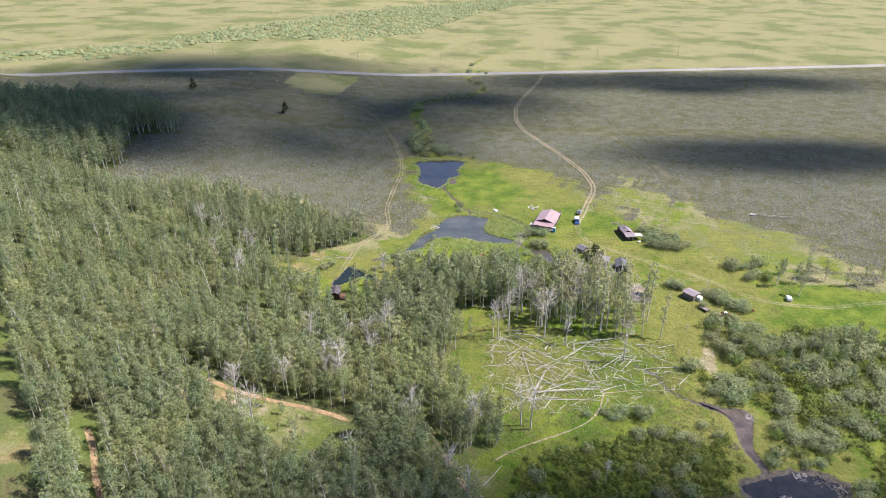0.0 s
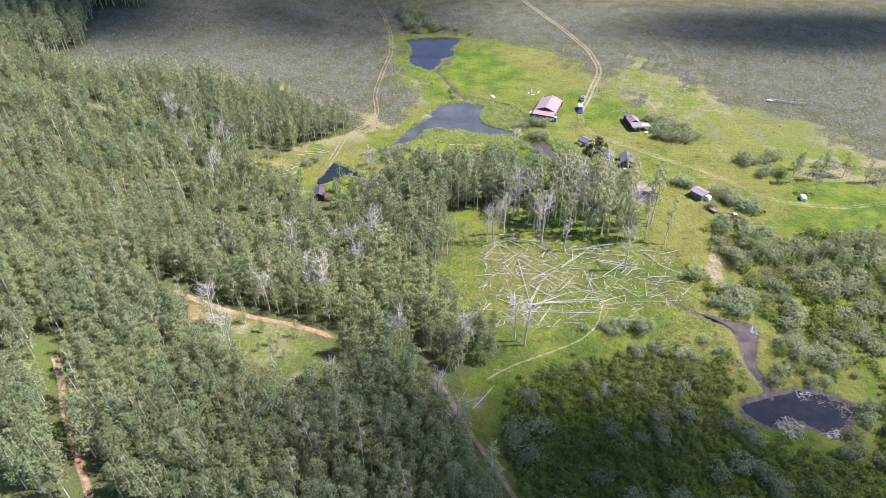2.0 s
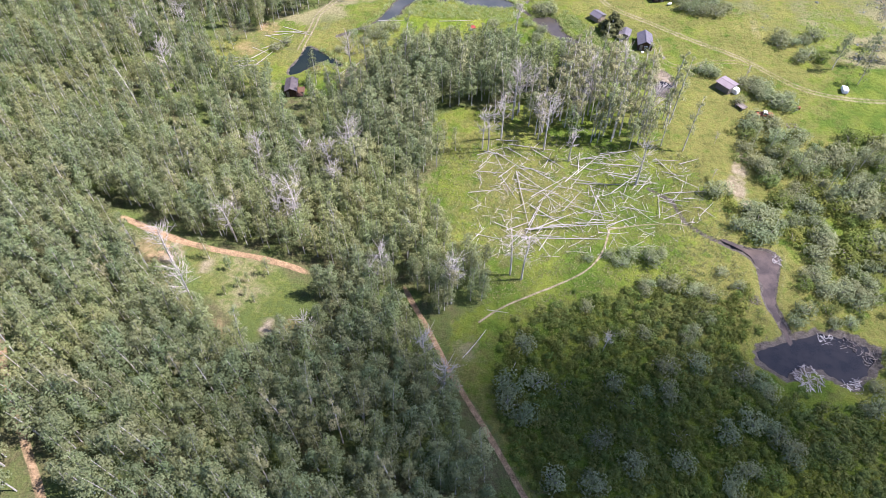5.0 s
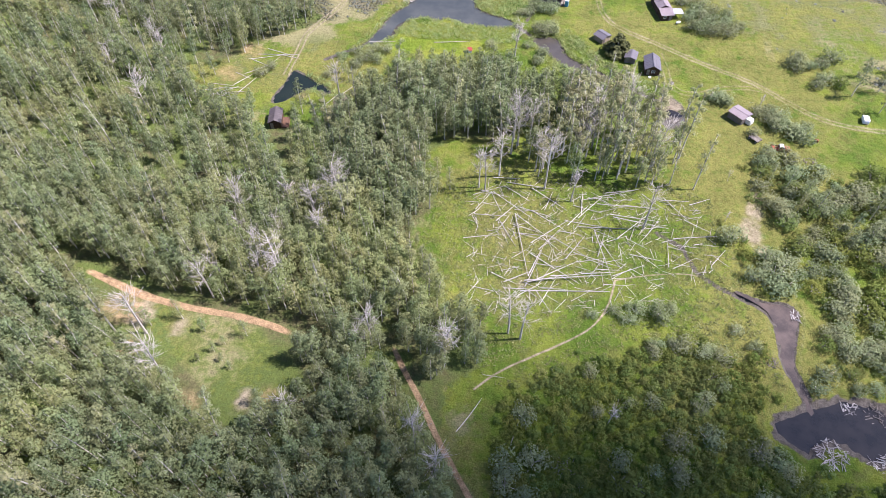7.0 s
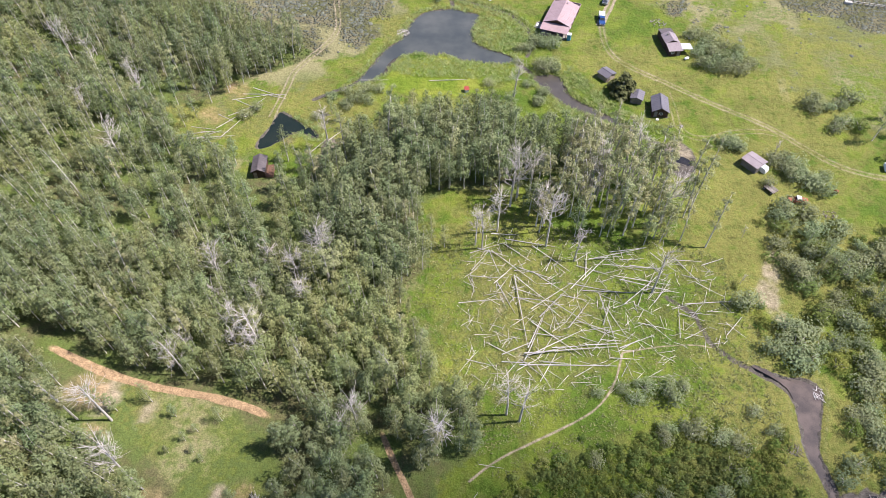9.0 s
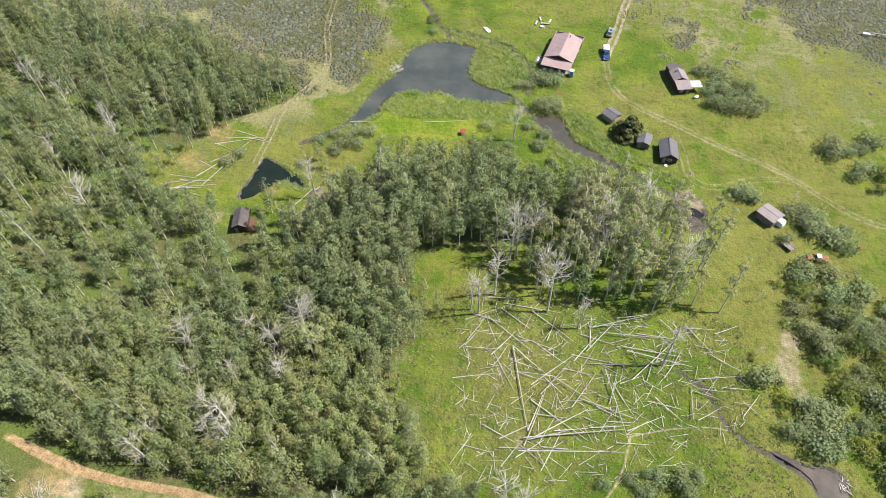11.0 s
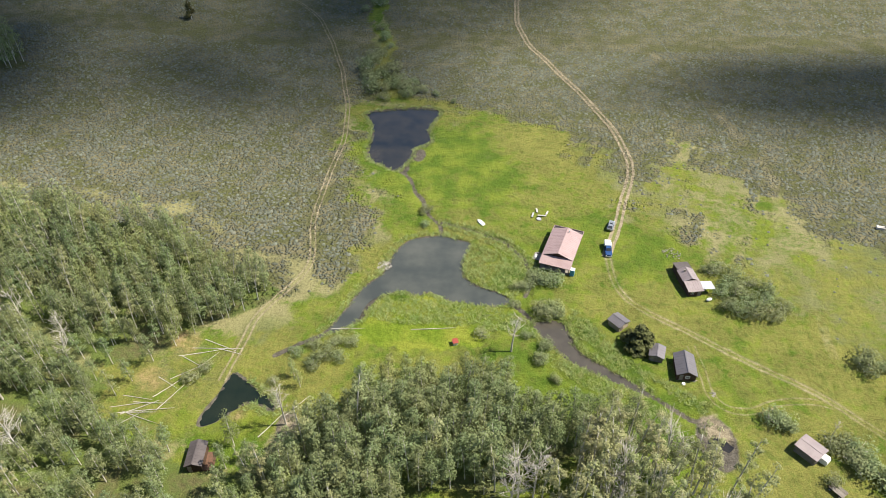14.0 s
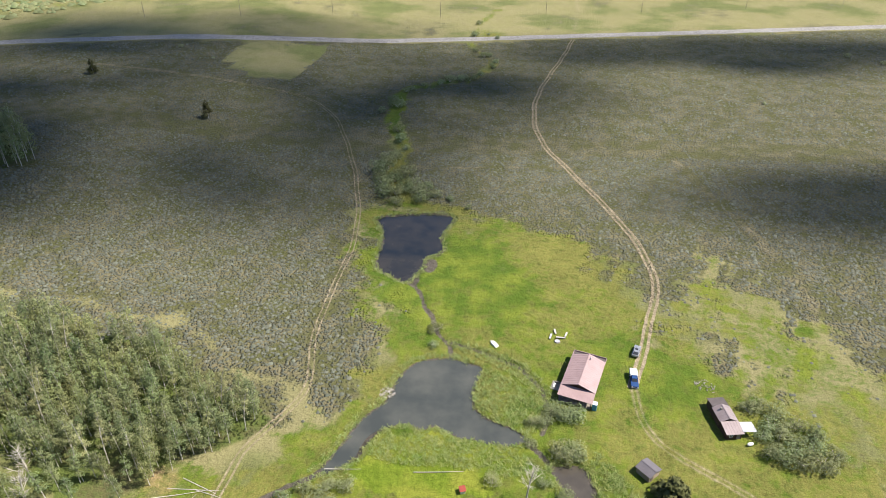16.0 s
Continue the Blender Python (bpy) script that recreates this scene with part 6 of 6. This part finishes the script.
# ---- small things ----
for k, (x, y, a, ln) in enumerate([(28.3, 278.6, 75, 2.2), (29.7, 280.8, 95, 2.0), (31.0, 278.2, -5, 2.6), (32.6, 279.6, 70, 1.9)]):
    b = thing("bench", spot(x, y, a), "pale split-log bench round the fire ring", "bench", "benches at the fire ring")
    part("seat", boxed(-ln / 2, -0.25, 0.32, ln / 2, 0.25, 0.45, bev=0.03), M_WHITEROOF if k < 1 else M_DEAD, b)
    for s in (-1, 1):
        part("leg", boxed(s * ln * 0.38 - 0.1, -0.2, -0.05, s * ln * 0.38 + 0.1, 0.2, 0.32), M_BOARD, b)
fr = thing("fire_ring", spot(30.0, 276.8), "pale stone fire ring in the grass", "fire ring")
bm = bmesh.new()
bmesh.ops.create_cone(bm, segments=20, radius1=0.85, radius2=0.75, depth=0.35, cap_ends=False, matrix=Matrix.Translation((0, 0, 0.15)))
part("ring", bm, M_STONE, fr)
bm = bmesh.new()
bmesh.ops.create_cone(bm, segments=20, radius1=0.74, radius2=0.74, depth=0.06, cap_ends=True, matrix=Matrix.Translation((0, 0, 0.2)))
part("ash", bm, M_WHITEROOF, fr)
bt = thing("rowing_boat", spot(12.8, 274.6, 35), "white upturned rowing boat in the grass", "boat")
part("shell", hull([(-1.5, 0.5, 0.0, 0.3), (-1.2, 0.6, 0.0, 0.5), (0.6, 0.6, 0.0, 0.55), (1.6, 0.12, 0.0, 0.35)], 0.08), M_WHITE, bt)
part("keel", boxed(-1.3, -0.03, 0.5, 1.0, 0.03, 0.6), M_BOARD, bt).matrix_basis = pose(0, 0, 0, 0, 0, 90)
ty = thing("round_lid", spot(57.6, 216.6), "round white lid lying on the grass", "lid")
bm = bmesh.new()
bmesh.ops.create_cone(bm, segments=18, radius1=0.42, radius2=0.38, depth=0.3, cap_ends=True, matrix=Matrix.Translation((0, 0, 0.1)))
part("disc", bm, M_WHITE, ty)


def rubble(name, x, y, r, count, mat, label, category, long=1.0):
    """A heap of small broken pieces in one mesh."""
    rg = np.random.default_rng(int(abs(x) * 7 + abs(y)))
    bm = bmesh.new()
    for _ in range(count):
        d, g = r * math.sqrt(rg.uniform()), rg.uniform(0, 6.28)
        px, py = d * math.cos(g), d * math.sin(g)
        a, b, c = rg.uniform(0.1, 0.6) * long, rg.uniform(0.05, 0.2) / long ** 0.5, rg.uniform(0.05, 0.2) / long ** 0.5
        bmesh.ops.create_cube(bm, size=1, matrix=pose(px, py, 0.08 + (r - d) * 0.12, rg.uniform(-20, 20), rg.uniform(-20, 20), rg.uniform(0, 180)) @ Matrix.Diagonal((a, b, c, 1)))
    me = bpy.data.meshes.new(name)
    bm.to_mesh(me)
    bm.free()
    me.materials.append(mat)
    ob = new(name, me)
    ob.matrix_world = pose(x, y, max(gz(x, y), -0.42))
    return tagged(ob, label, category, kind="stuff")


rubble("debris_pile", 65.4, 262.0, 2.6, 60, M_STONE, "scattered pale scrap and stones", "debris")
rubble("rock_pile", 63.6, 214.0, 0.9, 24, M_STONE, "small pale rock heap in grass", "rocks")
rubble("brush_heap", -13.6, 254.6, 1.9, 90, M_DEAD, "pale beaver lodge of sticks", "beaver lodge")
for k, (x, y, r, n, label, cat) in enumerate(((73.0, 107.6, 2.9, 190, "pale grey heap of beaver sticks", "beaver lodge"), (84.4, 116.2, 2.6, 80, "pale driftwood strewn in the pool", "driftwood"), (81.2, 106.0, 2.2, 80, "pale driftwood strewn in the pool", "driftwood"), (87.0, 112.6, 2.0, 60, "pale driftwood strewn in the pool", "driftwood"), (79.5, 117.2, 1.6, 40, "pale driftwood strewn in the pool", "driftwood"), (67.6, 126.0, 1.2, 30, "pale broken sticks on the creek bank", "driftwood"), (75.8, 137.4, 1.4, 36, "pale broken sticks on the creek bank", "driftwood"), (61.0, 109.0, 1.5, 30, "pale broken sticks in the thicket", "driftwood"), (24.0, 104.0, 2.4, 60, "grey dead brush in the clearing", "brush"))):
    rubble("brush_heap", x, y, r, int(n * 0.6), M_BOARD if k % 2 else M_LOG, label, cat, 2.8)
rubble("board_pile", 92.6, 183.6, 1.6, 30, M_BOARD, "stack of grey boards in the grass", "boards")
rubble("rock_pile", 60.4, 217.6, 0.5, 10, M_STONE, "small pale rock heap in grass", "rocks")

# corral and stile on the flat
cr = thing("corral", spot(135.5, 273.2, -14), "broken pole corral on the sage flat", "fence")
for k in range(9):
    part("post", boxed(-6.5 + k * 1.6, -0.1 - 0.3 * (k % 2), -0.2, -6.3 + k * 1.6, 0.1 - 0.3 * (k % 2), 1.5 - 0.2 * (k % 3)), M_BOARD, cr)
for z in (0.5, 1.0):
    part("rail", boxed(-6.5, 0.1, z, 6.4, 0.2, z + 0.12), M_DEAD, cr)
part("ramp", boxed(-8.6, -0.6, 0.1, -6.4, 0.6, 0.8, bev=0.03), M_DEAD, cr)


def power_pole(x, y):
    ob = thing("power_pole", spot(x, y, 8), "wooden power pole with a crossarm", "power pole", "power line along the road")
    part("pole", mesh_of("pole", *tube([(0, 0, -0.5), (0, 0, 6), (0, 0, 11)], (0.15, 0.13, 0.10), 8), M_BOARD, True), None, ob)
    part("crossarm", boxed(-0.09, -1.2, 10.2, 0.09, 1.2, 10.38), M_RUST, ob)
    for s in (-1, 0, 1):
        part("insulator", boxed(-0.05, s * 1.0 - 0.05, 10.38, 0.05, s * 1.0 + 0.05, 10.58), M_GLASS, ob)


for x, y in ((-230, 590), (-167, 604), (-108, 634), (-29, 651), (51.8, 668), (126.5, 677), (211, 693), (292, 708), (385, 724)):
    power_pole(x, y)
for k, (x, y, s) in enumerate([(-175, 520, 0.9), (-150, 505, 0.5), (14, 590, 1.1), (8, 600, 0.7), (150, 470, 0.6), (230, 560, 1.2), (245, 545, 1.0), (222, 575, 0.9)]):
    place_shrub(x, y, s, k, group="scattered shrubs on the flat")
